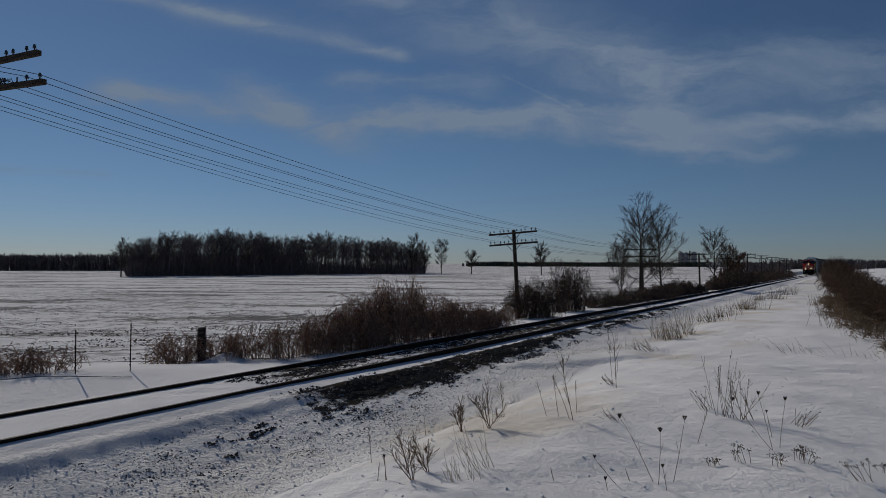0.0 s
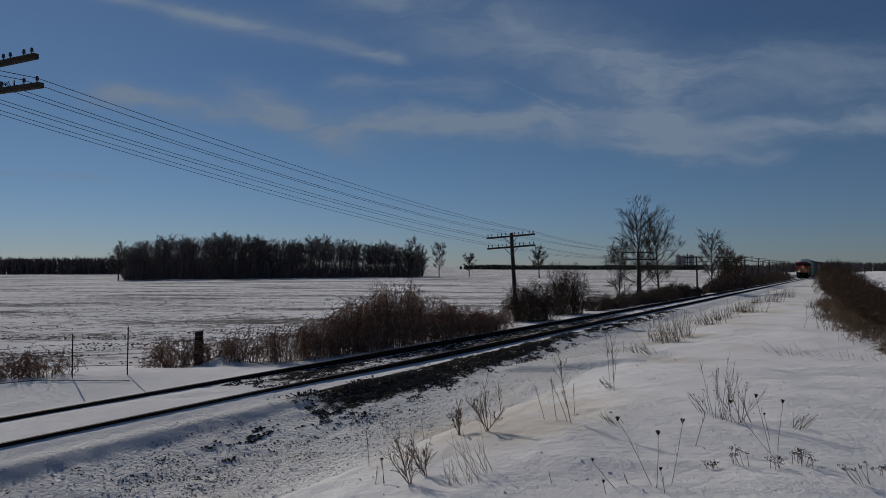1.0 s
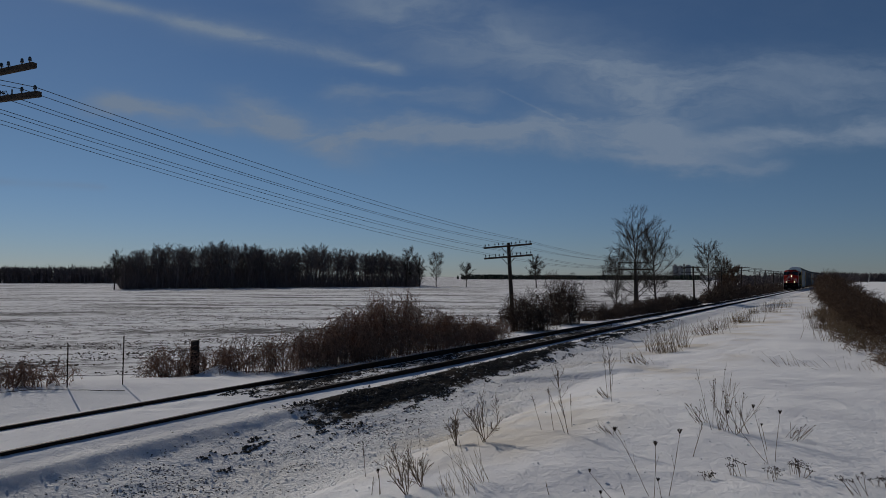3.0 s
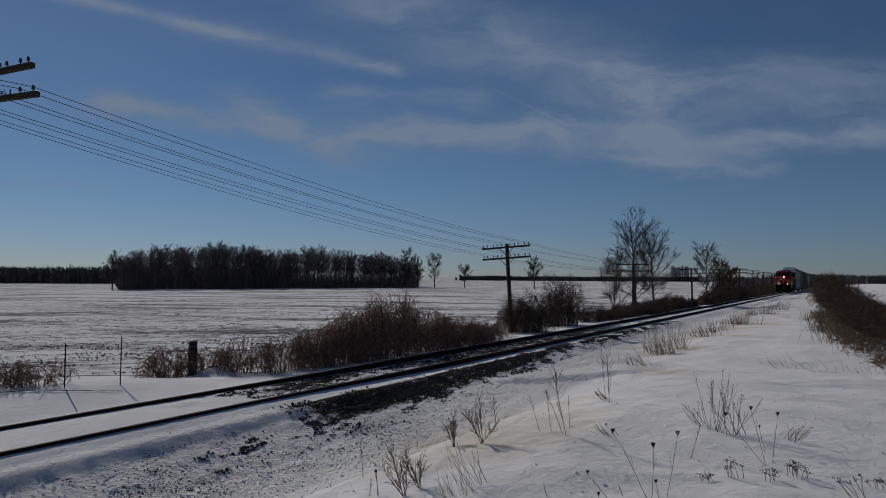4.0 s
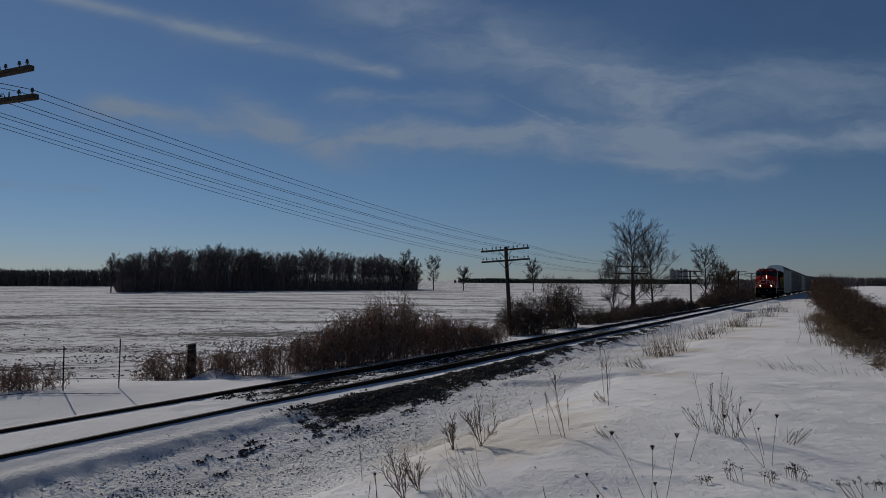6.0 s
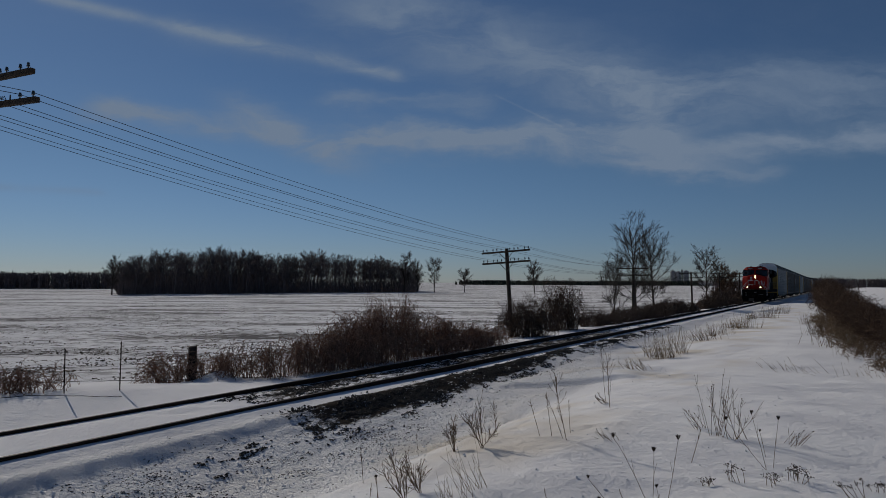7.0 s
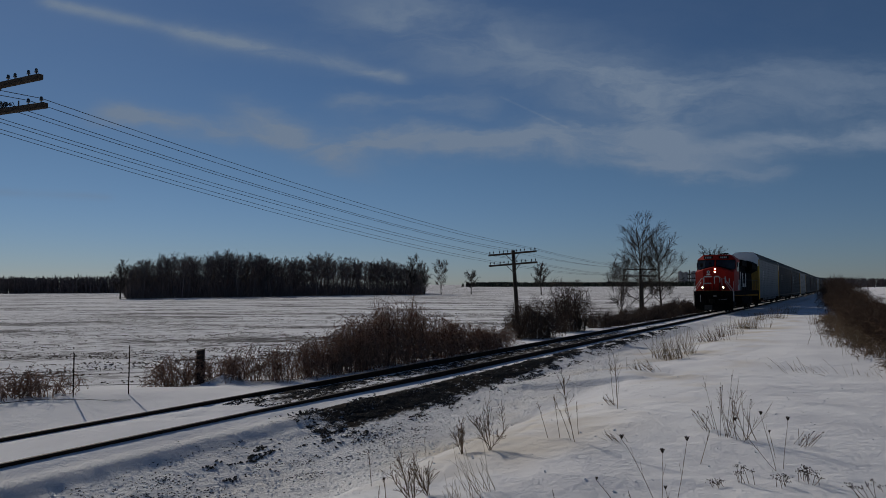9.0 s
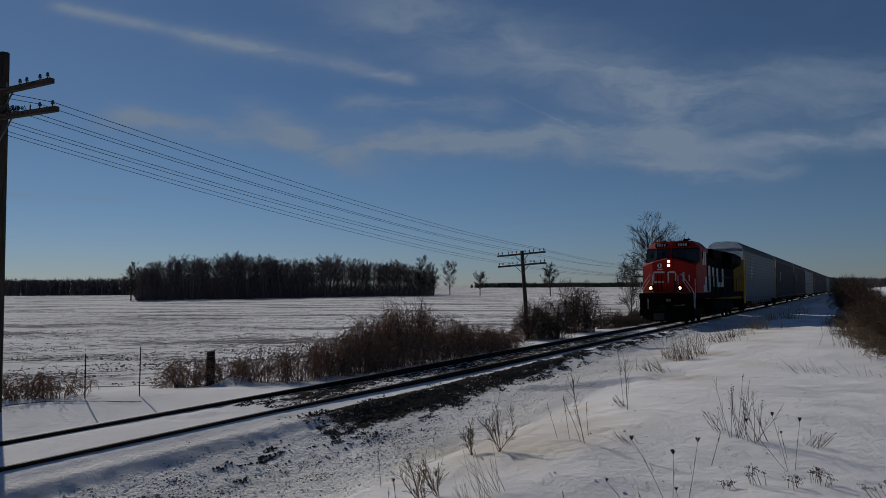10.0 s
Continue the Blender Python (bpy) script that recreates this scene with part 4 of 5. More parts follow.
treeline("far_treeline", "distant dark belt of trees at the field's edge", (-520, 20), (-240, 260), 6.2, 7.8, 16, 3600, WOODS)
treeline("far_treeline", "distant dark evergreen belt along the horizon", (-398, 760), (-110, 900), 4.0, 6.6, 18, 2300, CONIFER, 0.75)
treeline("far_treeline", "distant dark belt of trees along the horizon", (-360, 880), (-40, 900), 4.5, 6.5, 25, 1500, WOODS, 0.3)
treeline("far_treeline", "distant grey-brown belt of trees beyond the hedge", (-30, 640), (150, 700), 6.0, 8, 20, 1500, WOODS)
treeline("far_treeline", "dark trees beside the far end of the track", (-30, 230), (-24, 330), 2.5, 5, 5, 160, WOODS, 0.0)
treeline("far_treeline", "dark woods closing the far end of the track", (-40, 520), (5, 560), 4, 8, 14, 240, WOODS, 0.0)


def build_silos():
    farm = tagged(new("grain_silo"), "pair of tall grey concrete grain silos with a gantry, far off", "silo")
    farm.matrix_basis = pose(-193, 1032, -1.6)
    for x, r, h in ((-11.5, 3.6, 20), (-4.0, 3.8, 19), (7.0, 4.0, 20)):
        silo = part("silo_tower", rod((x, 0, 0), (x, 0, h), r, r, 20), CONCRETE, farm, smooth=False)
        part("dome", rod((x, 0, h), (x, 0, h + 1.8), r * 1.02, r * 0.35, 20), CONCRETE, silo)
    part("gantry", box(-15, 11, -1, 1, 15.4, 17.0), IRON, farm)
    part("leg_tower", box(0.5, 2.2, -1, 1, 0, 23), IRON, farm)
    barn = tagged(new("barn"), "small pale farm shed on the horizon", "barn")
    barn.matrix_basis = pose(-128, 830, -1.6)
    part("barn_wall", box(-7, 7, -4, 4, 0, 3.2), BARN, barn)
    part("barn_roof", add_side(bmesh.new(), ((-4.5, 3.2), (4.5, 3.2), (0, 5.4)), -7.5, 7.5), CONCRETE, barn)


build_silos()

# ---- the train ----
RED = plain("orange_red_paint", (0.20, 0.007, 0.004), (0.31, 0.012, 0.006), 0.55, 0.0, 1.2, 0.08, 0.003, 14.0, 0, (1, 1, 1), 0.0, 0.12)
BLACK = plain("grimy_black_paint", (0.002, 0.002, 0.002), (0.009, 0.008, 0.008), 0.85, 0.0, 1.5, 0.15, 0.004, gloss=0.03)
GRIME = plain("oily_running_gear", (0.003, 0.0027, 0.0024), (0.012, 0.010, 0.009), 0.85, 0.0, 3.0, 0.4, 0.01, gloss=0.08)
WHITE = plain("dulled_white_paint", (0.30, 0.29, 0.29), (0.44, 0.43, 0.43), 0.5, 0.0, 1.0, 0.1, 0.003)
YELLOW = plain("safety_yellow_paint", (0.50, 0.29, 0.02), (0.62, 0.38, 0.03), 0.5, 0.0, 2.0, 0.1, 0.003)
# darker yellow: wear on the walkway stripes, painted-in shade on the end doors
YELLOW_WORN_SHADED = plain("weathered_shaded_yellow", (0.17, 0.10, 0.015), (0.28, 0.17, 0.03), 0.6, 0.0, 1.5, 0.1, 0.003)
PANE = plain("dark_cab_glass", (0.008, 0.010, 0.012), (0.02, 0.024, 0.028), 0.10, 0.0, 2.0, 0.0, 0.001, 10.0)
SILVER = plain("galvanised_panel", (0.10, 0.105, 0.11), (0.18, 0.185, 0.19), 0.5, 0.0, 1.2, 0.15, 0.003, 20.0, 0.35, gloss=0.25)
SILVER_DULL = plain("weathered_grey_panel", (0.030, 0.028, 0.026), (0.07, 0.065, 0.06), 0.7, 0.0, 1.0, 0.15, 0.003, 18.0, 0.4, gloss=0.15)
BROWN_POST = plain("brown_car_frame", (0.06, 0.04, 0.03), (0.13, 0.09, 0.07), 0.65, 0.0, 1.5, 0.2, 0.004)
# galvanised roof, darkened in its colour for the shade on the slope turned from the sun
ROOF = plain("shaded_galvanised_roof", (0.035, 0.038, 0.035), (0.08, 0.083, 0.077), 0.7, 0.0, 0.8, 0.15, 0.004)
# pale end metal, its colour raised to stand for sunlight on the car ends
END = plain("sunlit_galvanised_end", (0.66, 0.67, 0.68), (0.80, 0.81, 0.82), 0.5, 0.1, 0.8, 0.15, 0.004)
BEAM = glow("headlight_glow", (1.0, 0.74, 0.40), 16.0)


def add_loft(bm, rings, caps=True):
    rows = [[bm.verts.new(p) for p in r] for r in rings]
    k = len(rings[0])
    for a, b in zip(rows[:-1], rows[1:]):
        for i in range(k):
            j = (i + 1) % k
            bm.faces.new((a[i], a[j], b[j], b[i]))
    if caps:
        bm.faces.new(rows[0][::-1])
        bm.faces.new(rows[-1])
    bmesh.ops.recalc_face_normals(bm, faces=bm.faces[:])
    return bm


def ring(plan, z, dz=0.0):
    return [(x, y, z + (dz if y > 1.9 else 0.0)) for x, y in plan]


def panel(corners, u0, u1, v0, v1, thick):
    """A thin plate laid on a four-cornered face, given by shares of its width and height."""
    a, b, c, d = (Vector(p) for p in corners)
    n = (b - a).cross(d - a).normalized()

    def at(u, v):
        return (a * (1 - u) + b * u) * (1 - v) + (d * (1 - u) + c * u) * v
    base = [at(u0, v0), at(u1, v0), at(u1, v1), at(u0, v1)]
    return add_loft(bmesh.new(), [[p - n * 0.01 for p in base], [p + n * thick for p in base]])


def wheelset(parent, x, y, r, name="wheelset"):
    bm = bmesh.new()
    for s in (-1, 1):
        add_rod(bm, (s * 0.69, 0, 0), (s * 0.72, 0, 0), r + 0.03, r + 0.03, 24)
        add_rod(bm, (s * 0.70, 0, 0), (s * 0.83, 0, 0), r, r * 0.985, 24)
        add_rod(bm, (s * 0.82, 0, 0), (s * 0.90, 0, 0), 0.12, 0.10, 10)
        for i in range(6):
            a = i * math.pi / 3
            add_rod(bm, (s * 0.832, math.cos(a) * r * 0.6, math.sin(a) * r * 0.6), (s * 0.842, math.cos(a) * r * 0.6, math.sin(a) * r * 0.6), 0.03, 0.03, 6)
    add_rod(bm, (-0.7, 0, 0), (0.7, 0, 0), 0.09, 0.09, 10)
    ob = part(name, bm, GRIME, parent)
    ob.matrix_basis = pose(x, y, r)
    ob["radius"] = r
    return ob


def bogie(parent, y, axles, r):
    length = (axles - 1) * 1.85 if axles == 3 else 1.78
    truck = new("bogie")
    truck.parent = parent
    truck.matrix_basis = pose(0, y, 0)
    for s in (-1, 1):
        bm = add_side(bmesh.new(), ((-length / 2 - 0.35, r + 0.05), (-length / 2 - 0.3, r + 0.28), (-0.5, r + 0.34), (0.5, r + 0.34), (length / 2 + 0.3, r + 0.28), (length / 2 + 0.35, r + 0.05), (length / 2 - 0.35, r - 0.02), (0.35, r - 0.2), (-0.35, r - 0.2), (-length / 2 + 0.35, r - 0.02)), s * 0.93, s * 1.08)
        part("side_frame", bm, GRIME, truck)
        for k in (-0.25, 0, 0.25):
            part("spring", rod((s * 1.0, k, r - 0.15), (s * 1.0, k, r + 0.22), 0.09, 0.09, 8), GRIME, truck)
    part("bolster", box(-1.0, 1.0, -0.28, 0.28, r + 0.05, r + 0.40, 0.03), GRIME, truck)
    sets = []
    for i in range(axles):
        sets.append(wheelset(truck, 0, -length / 2 + length * i / (axles - 1), r))
    return sets


def rail_line(parent, points, r, mat, name="handrail"):
    pts = np.array(points, float)[None]
    v, f = tubes(pts, np.full((1, pts.shape[1]), r), 6)
    return under(name, mesh_from(name, v, f, mat, True), parent)


def build_locomotive():
    loco = tagged(new("locomotive"), "orange-red and black diesel freight locomotive with lit headlights", "locomotive")
    part("underframe", box(-1.58, 1.58, 0.62, 21.7, 1.45, 1.84, 0.02), BLACK, loco, "grimy black underframe")
    # snow plough, anticlimber, coupler, hoses
    part("snow_plough", add_loft(bmesh.new(), [[(-1.52, 1.15, 0.22), (-0.9, 0.55, 0.18), (0, 0.35, 0.18), (0.9, 0.55, 0.18), (1.52, 1.15, 0.22), (0, 1.3, 0.18)],
                                              [(-1.55, 1.15, 1.00), (-0.9, 0.75, 1.00), (0, 0.62, 1.00), (0.9, 0.75, 1.00), (1.55, 1.15, 1.00), (0, 1.3, 1.00)]]), BLACK, loco, "black pressed-steel snow plough")
    part("plough_patch", panel([(-0.75, 0.50, 0.20), (-0.02, 0.36, 0.20), (-0.02, 0.62, 0.92), (-0.75, 0.70, 0.92)], 0.05, 0.95, 0.05, 0.6, 0.012), SILVER_DULL, loco, "scuffed grey plough plate")
    part("anticlimber", box(-0.80, 0.80, 0.40, 0.66, 1.50, 1.78, 0.03), BLACK, loco)
    part("pilot", box(-1.48, 1.48, 0.70, 0.80, 0.55, 1.50, 0.02), BLACK, loco, "black pilot plate")
    part("edge_stripe", box(-1.25, 0.30, 0.655, 0.672, 1.80, 1.87), YELLOW_WORN_SHADED, loco, "worn yellow walkway edge stripe")
    part("edge_stripe", box(0.62, 1.40, 0.655, 0.672, 1.80, 1.87), YELLOW_WORN_SHADED, loco)
    bm = box(-0.14, 0.14, 0.0, 0.75, 0.84, 1.08, 0.03)
    add_box(bm, -0.20, 0.06, -0.12, 0.16, 0.78, 1.14, 0.04)
    part("coupler", bm, GRIME, loco, "rusty knuckle coupler")
    for k in range(5):
        for s in (-1, 1):
            x = s * (0.35 + 0.13 * k)
            rail_line(loco, [(x, 0.62, 1.45), (x, 0.44, 1.25), (x + 0.02, 0.40, 1.0), (x - 0.04, 0.46, 0.76)], 0.022, GRIME, "air_hose")
    part("cut_plate", box(0.02, 0.28, 0.60, 0.625, 1.34, 1.52), SILVER, loco, "pale stencilled plate")
    part("step_light", rod((0.66, 0.66, 1.55), (0.66, 0.60, 1.55), 0.10, 0.10, 12), SILVER_DULL, loco)
    part("uncoupling_lever", rod((0.45, 0.44, 1.08), (1.15, 0.44, 1.16), 0.035, 0.035, 6), SILVER, loco, "pale uncoupling lever")
    part("ladder_rail", rod((-1.05, 0.62, 0.9), (-1.05, 0.62, 1.5), 0.03, 0.03, 6), WHITE, loco)
    # steps at the four corners
    for y, d in ((0.75, 1), (21.55, -1)):
        for s in (-1, 1):
            bm = bmesh.new()
            for k in range(4):
                add_box(bm, s * 1.28 - 0.28, s * 1.28 + 0.28, y + d * 0.02, y + d * 0.45, 0.48 + k * 0.34, 0.51 + k * 0.34)
            add_box(bm, s * 1.56 - 0.02, s * 1.56 + 0.02, y - 0.02, y + d * 0.48, 0.46, 1.84)
            part("corner_steps", bm, BLACK, loco)
    # wide nose whose top falls from a middle ridge to both sides
    plan = ((-1.62, 2.55), (-1.60, 1.62), (-0.88, 1.16), (0.0, 1.06), (0.88, 1.16), (1.60, 1.62), (1.62, 2.55))
    crest = (3.78, 3.56, 3.78, 3.98, 3.78, 3.56, 3.78)
    nose = part("nose", add_loft(bmesh.new(), [ring(plan, 1.84), [(x, y, z - 0.08) for (x, y), z in zip(plan, crest)], [(x * 0.97, y + 0.08, z) for (x, y), z in zip(plan, crest)]]), RED, loco, "orange-red wide safety nose")
    front_l = [(-0.88, 1.16, 1.84), (0.0, 1.06, 1.84), (0.0, 1.06, 3.70), (-0.88, 1.16, 3.70)]
    front_r = [(0.0, 1.06, 1.84), (0.88, 1.16, 1.84), (0.88, 1.16, 3.70), (0.0, 1.06, 3.70)]
    right = [(0.88, 1.16, 1.84), (1.60, 1.62, 1.84), (1.60, 1.62, 3.50), (0.88, 1.16, 3.50)]
    part("nose_door", panel(front_l, 0.38, 0.98, 0.03, 0.74, 0.02), RED, nose)
    part("door_seam", panel(front_l, 0.36, 0.375, 0.03, 0.74, 0.022), BLACK, nose)
    part("door_seam", panel(front_l, 0.985, 0.999, 0.03, 0.74, 0.022), BLACK, nose)
    part("door_latch", panel(front_l, 0.62, 0.66, 0.05, 0.60, 0.05), BLACK, nose)
    for face, u0, u1, v0, v1 in ((front_l, 0.12, 0.84, 0.65, 0.71), (front_l, 0.04, 0.12, 0.40, 0.68), (front_l, 0.12, 0.78, 0.33, 0.39),
                                 (front_r, 0.04, 0.13, 0.34, 0.68), (front_r, 0.13, 0.52, 0.65, 0.71), (front_r, 0.52, 0.61, 0.40, 0.66),
                                 (right, 0.02, 0.14, 0.42, 0.76), (right, 0.44, 0.52, 0.42, 0.66)):
        part("white_marking", panel(face, u0, u1, v0, v1, 0.026), WHITE, nose, "white painted marking")
    part("emblem", rod((-0.43, 1.13, 3.50), (-0.43, 1.085, 3.50), 0.14, 0.14, 18), WHITE, nose, "round white emblem")
    part("emblem_bar", box(-0.46, -0.40, 1.06, 1.09, 3.41, 3.59), BLACK, nose)
    part("number_bar", box(-0.58, -0.26, 1.085, 1.12, 3.24, 3.32), WHITE, nose)
    # headlights: one pair high on the nose, two ditch lights on the deck
    case = part("headlight_case", box(-0.02, 0.28, 0.99, 1.30, 3.36, 3.90, 0.04), RED, loco, "red headlight housing")
    for z in (3.75, 3.51):
        part("headlight", rod((0.13, 1.0, z), (0.13, 0.955, z), 0.072, 0.072, 16), BEAM, case, "lit round headlight")
    for x in (-0.87, 0.83):
        lamp = part("ditch_light", box(x - 0.14, x + 0.14, 0.66, 0.92, 1.98, 2.32, 0.03), BLACK, loco)
        part("lens", rod((x, 0.67, 2.15), (x, 0.635, 2.15), 0.072, 0.072, 16), BEAM, lamp, "lit ditch light")
    # cab: its windscreens lean back and their lower edge falls to the sides
    low = ((-1.62, 5.40), (-1.62, 2.52), (-0.86, 2.14), (0.0, 2.02), (0.86, 2.14), (1.62, 2.52), (1.62, 5.40))
    sill = (3.50, 3.50, 3.80, 4.02, 3.80, 3.50, 3.50)
    mid = ((-1.60, 5.40), (-1.60, 2.80), (-0.86, 2.46), (0.0, 2.34), (0.86, 2.46), (1.60, 2.80), (1.60, 5.40))
    top = ((-1.22, 5.40), (-1.22, 2.98), (-0.70, 2.70), (0.0, 2.60), (0.70, 2.70), (1.22, 2.98), (1.22, 5.40))
    cab = part("cab", add_loft(bmesh.new(), [ring(low, 1.84), [(x, y, z) for (x, y), z in zip(low, sill)], ring(mid, 4.66), ring(top, 5.02)]), RED, loco, "orange-red cab with dark windscreens")
    part("cab_roof", box(-1.16, 1.16, 2.92, 5.35, 5.00, 5.09, 0.03), RED, cab)
    faces = []
    for i in (1, 2, 3, 4):
        faces.append([(*low[i], sill[i]), (*low[i + 1], sill[i + 1]), (*mid[i + 1], 4.66), (*mid[i], 4.66)])
    for i, face in enumerate(faces):
        part("window_surround", panel(face, 0.0, 1.0, 0.02, 0.96, 0.006), BLACK, cab, "black windscreen surround")
    part("centre_post", panel(faces[1], 0.93, 1.0, 0.0, 1.0, 0.016), RED, cab)
    part("centre_post", panel(faces[2], 0.0, 0.07, 0.0, 1.0, 0.016), RED, cab)
    for face, u0, u1 in ((faces[0], 0.06, 0.99), (faces[1], 0.01, 0.88), (faces[2], 0.12, 0.99), (faces[3], 0.01, 0.94)):
        w = part("windscreen", panel(face, u0, u1, 0.14, 0.88, 0.015), PANE, cab, "dark tinted windscreen")
        part("wiper", panel(face, u0 * 0.5 + u1 * 0.5, u0 * 0.5 + u1 * 0.5 + 0.02, 0.14, 0.55, 0.03), BLACK, w)
    for face in faces[1:3]:
        part("sun_shield", panel(face, 0.0, 1.0, 0.93, 0.98, 0.08), RED, cab)
    for x in (-0.62, 0.66):
        board = part("number_board", box(x - 0.38, x + 0.38, 2.44, 2.80, 4.70, 4.95, 0.02), BLACK, cab, "black number board")
        for k in range(4):
            part("number_bar", box(x - 0.27 + k * 0.145, x - 0.18 + k * 0.145, 2.425, 2.442, 4.745, 4.905), WHITE, board, "pale plain bar")
    for s in (-1, 1):
        side = [(s * 1.62, 2.52, 1.84), (s * 1.62, 5.40, 1.84), (s * 1.60, 5.40, 4.66), (s * 1.60, 2.80, 4.66)]
        side = side if s > 0 else [side[1], side[0], side[3], side[2]]
        for u0, u1 in ((0.30, 0.50), (0.56, 0.74)):
            u = (u0, u1) if s > 0 else (1 - u1, 1 - u0)
            part("side_window", panel(side, *u, 0.62, 0.92, 0.015), PANE, cab, "dark cab side window")
        for k in range(3):
            u = (0.40 + 0.20 * k, 0.60 + 0.20 * k) if s > 0 else (0.40 - 0.20 * k, 0.60 - 0.20 * k)
            part("white_marking", panel(side, *u, 0.02, 0.18 + 0.18 * k, 0.010), WHITE, cab, "white painted side stripe")
        u = (0.80, 0.98) if s > 0 else (0.02, 0.20)
        part("side_door", panel(side, *u, 0.03, 0.90, 0.018), BLACK, cab, "dark cab side door")
        part("mirror", box(s * 1.70 - 0.02, s * 1.70 + 0.02, 3.0, 3.2, 3.95, 4.40), BLACK, cab)
    for x, y, h in ((-0.6, 3.3, 0.10), (0.55, 3.5, 0.14), (0.2, 4.2, 0.12)):
        part("antenna", rod((x, y, 5.08), (x, y, 5.08 + h), 0.12, 0.07, 12), BLACK, cab)
    bm = bmesh.new()
    for k in (-0.12, 0, 0.12):
        add_rod(bm, (0.8 + k, 3.0, 5.15 + abs(k) * 0.3), (0.8 + k, 3.5, 5.15 + abs(k) * 0.3), 0.07, 0.025, 10)
    part("horn", bm, BLACK, cab)
    # long hood
    hood = part("hood", box(-0.98, 0.98, 5.4, 21.0, 1.84, 4.78, 0.06, top=(0.10, 0)), BLACK, loco, "black long hood with grey-white lettering shapes")
    part("cabinet", box(-1.54, 1.54, 5.4, 7.6, 1.84, 4.15, 0.05, top=(0.06, 0)), BLACK, hood)
    for s in (-1, 1):
        for k in range(11):
            part("hood_door", box(s * 0.965 - 0.012, s * 0.965 + 0.012, 7.8 + k * 0.72, 8.42 + k * 0.72, 1.85, 3.75, 0.006), BLACK, hood)
        for y0, y1, z0, z1 in ((8.2, 9.0, 2.2, 3.6), (9.0, 11.2, 3.25, 3.6), (10.6, 11.2, 2.2, 3.25), (12.2, 12.9, 2.2, 3.6), (12.9, 14.6, 2.2, 2.55), (14.6, 15.3, 2.2, 3.6)):
            part("white_marking", box(s * 0.995 - 0.01, s * 0.995 + 0.01, y0, y1, z0, z1), WHITE, hood, "grey-white lettering shape")
        part("white_marking", box(s * 1.545 - 0.012, s * 1.545 + 0.012, 5.45, 6.5, 1.9, 3.6), WHITE, hood, "white painted side stripe")
    wing = part("radiator_wing", add_prism(bmesh.new(), ((-1.58, 4.05), (-1.58, 4.70), (-1.15, 4.98), (1.15, 4.98), (1.58, 4.70), (1.58, 4.05), (0.98, 3.7), (-0.98, 3.7)), 15.6, 20.6), BLACK, hood, "black flared radiator housing")
    for s in (-1, 1):
        for k in range(8):
            part("grille", box(s * 1.585 - 0.01, s * 1.585 + 0.01, 15.75 + k * 0.6, 16.22 + k * 0.6, 4.12, 4.62), GRIME, wing)
    part("exhaust", box(-0.45, 0.45, 11.4, 12.3, 4.77, 4.95, 0.03), GRIME, hood)
    part("brake_grid", box(-1.56, 1.56, 7.5, 11.2, 4.18, 4.80, 0.06), BLACK, hood, "black flared brake grid housing")
    part("fuel_tank", add_prism(bmesh.new(), ((-1.35, 1.3), (-1.45, 0.75), (-1.0, 0.34), (1.0, 0.34), (1.45, 0.75), (1.35, 1.3)), 8.2, 14.2), BLACK, loco, "black fuel tank slung under the frame")
    part("air_tank", rod((1.25, 14.5, 1.05), (1.25, 16.4, 1.05), 0.2, 0.2, 12), GRIME, loco)
    # handrails
    for s in (-1, 1):
        c = -0.06 if s < 0 else 0.0
        rail_line(loco, [(s * 0.72 + c, 0.74, 1.90), (s * 0.72 + c, 0.72, 2.92), (s * 0.92, 0.70, 2.96), (s * 1.50, 0.66, 2.10), (s * 1.62, 0.64, 1.85), (s * 1.62, 0.66, 1.0)], 0.028, WHITE)
        rail_line(loco, [(s * 0.95, 0.72, 2.66), (s * 1.45, 0.68, 1.88)], 0.020, WHITE)
        rail_line(loco, [(s * 0.50, 0.74, 1.90), (s * 0.50, 0.74, 2.90)], 0.024, BLACK, "stanchion")
        rail_line(loco, [(s * 1.56, 5.6, 2.90), (s * 1.56, 21.4, 2.90)], 0.022, SILVER_DULL)
        rail_line(loco, [(s * 1.62, 1.05, 0.9), (s * 1.62, 1.05, 2.7)], 0.022, WHITE)
        for k in range(11):
            rail_line(loco, [(s * 1.56, 5.9 + k * 1.5, 1.84), (s * 1.56, 5.9 + k * 1.5, 2.90)], 0.02, SILVER_DULL, "stanchion")
    return loco, bogie(loco, 4.55, 3, 0.533) + bogie(loco, 17.75, 3, 0.533)


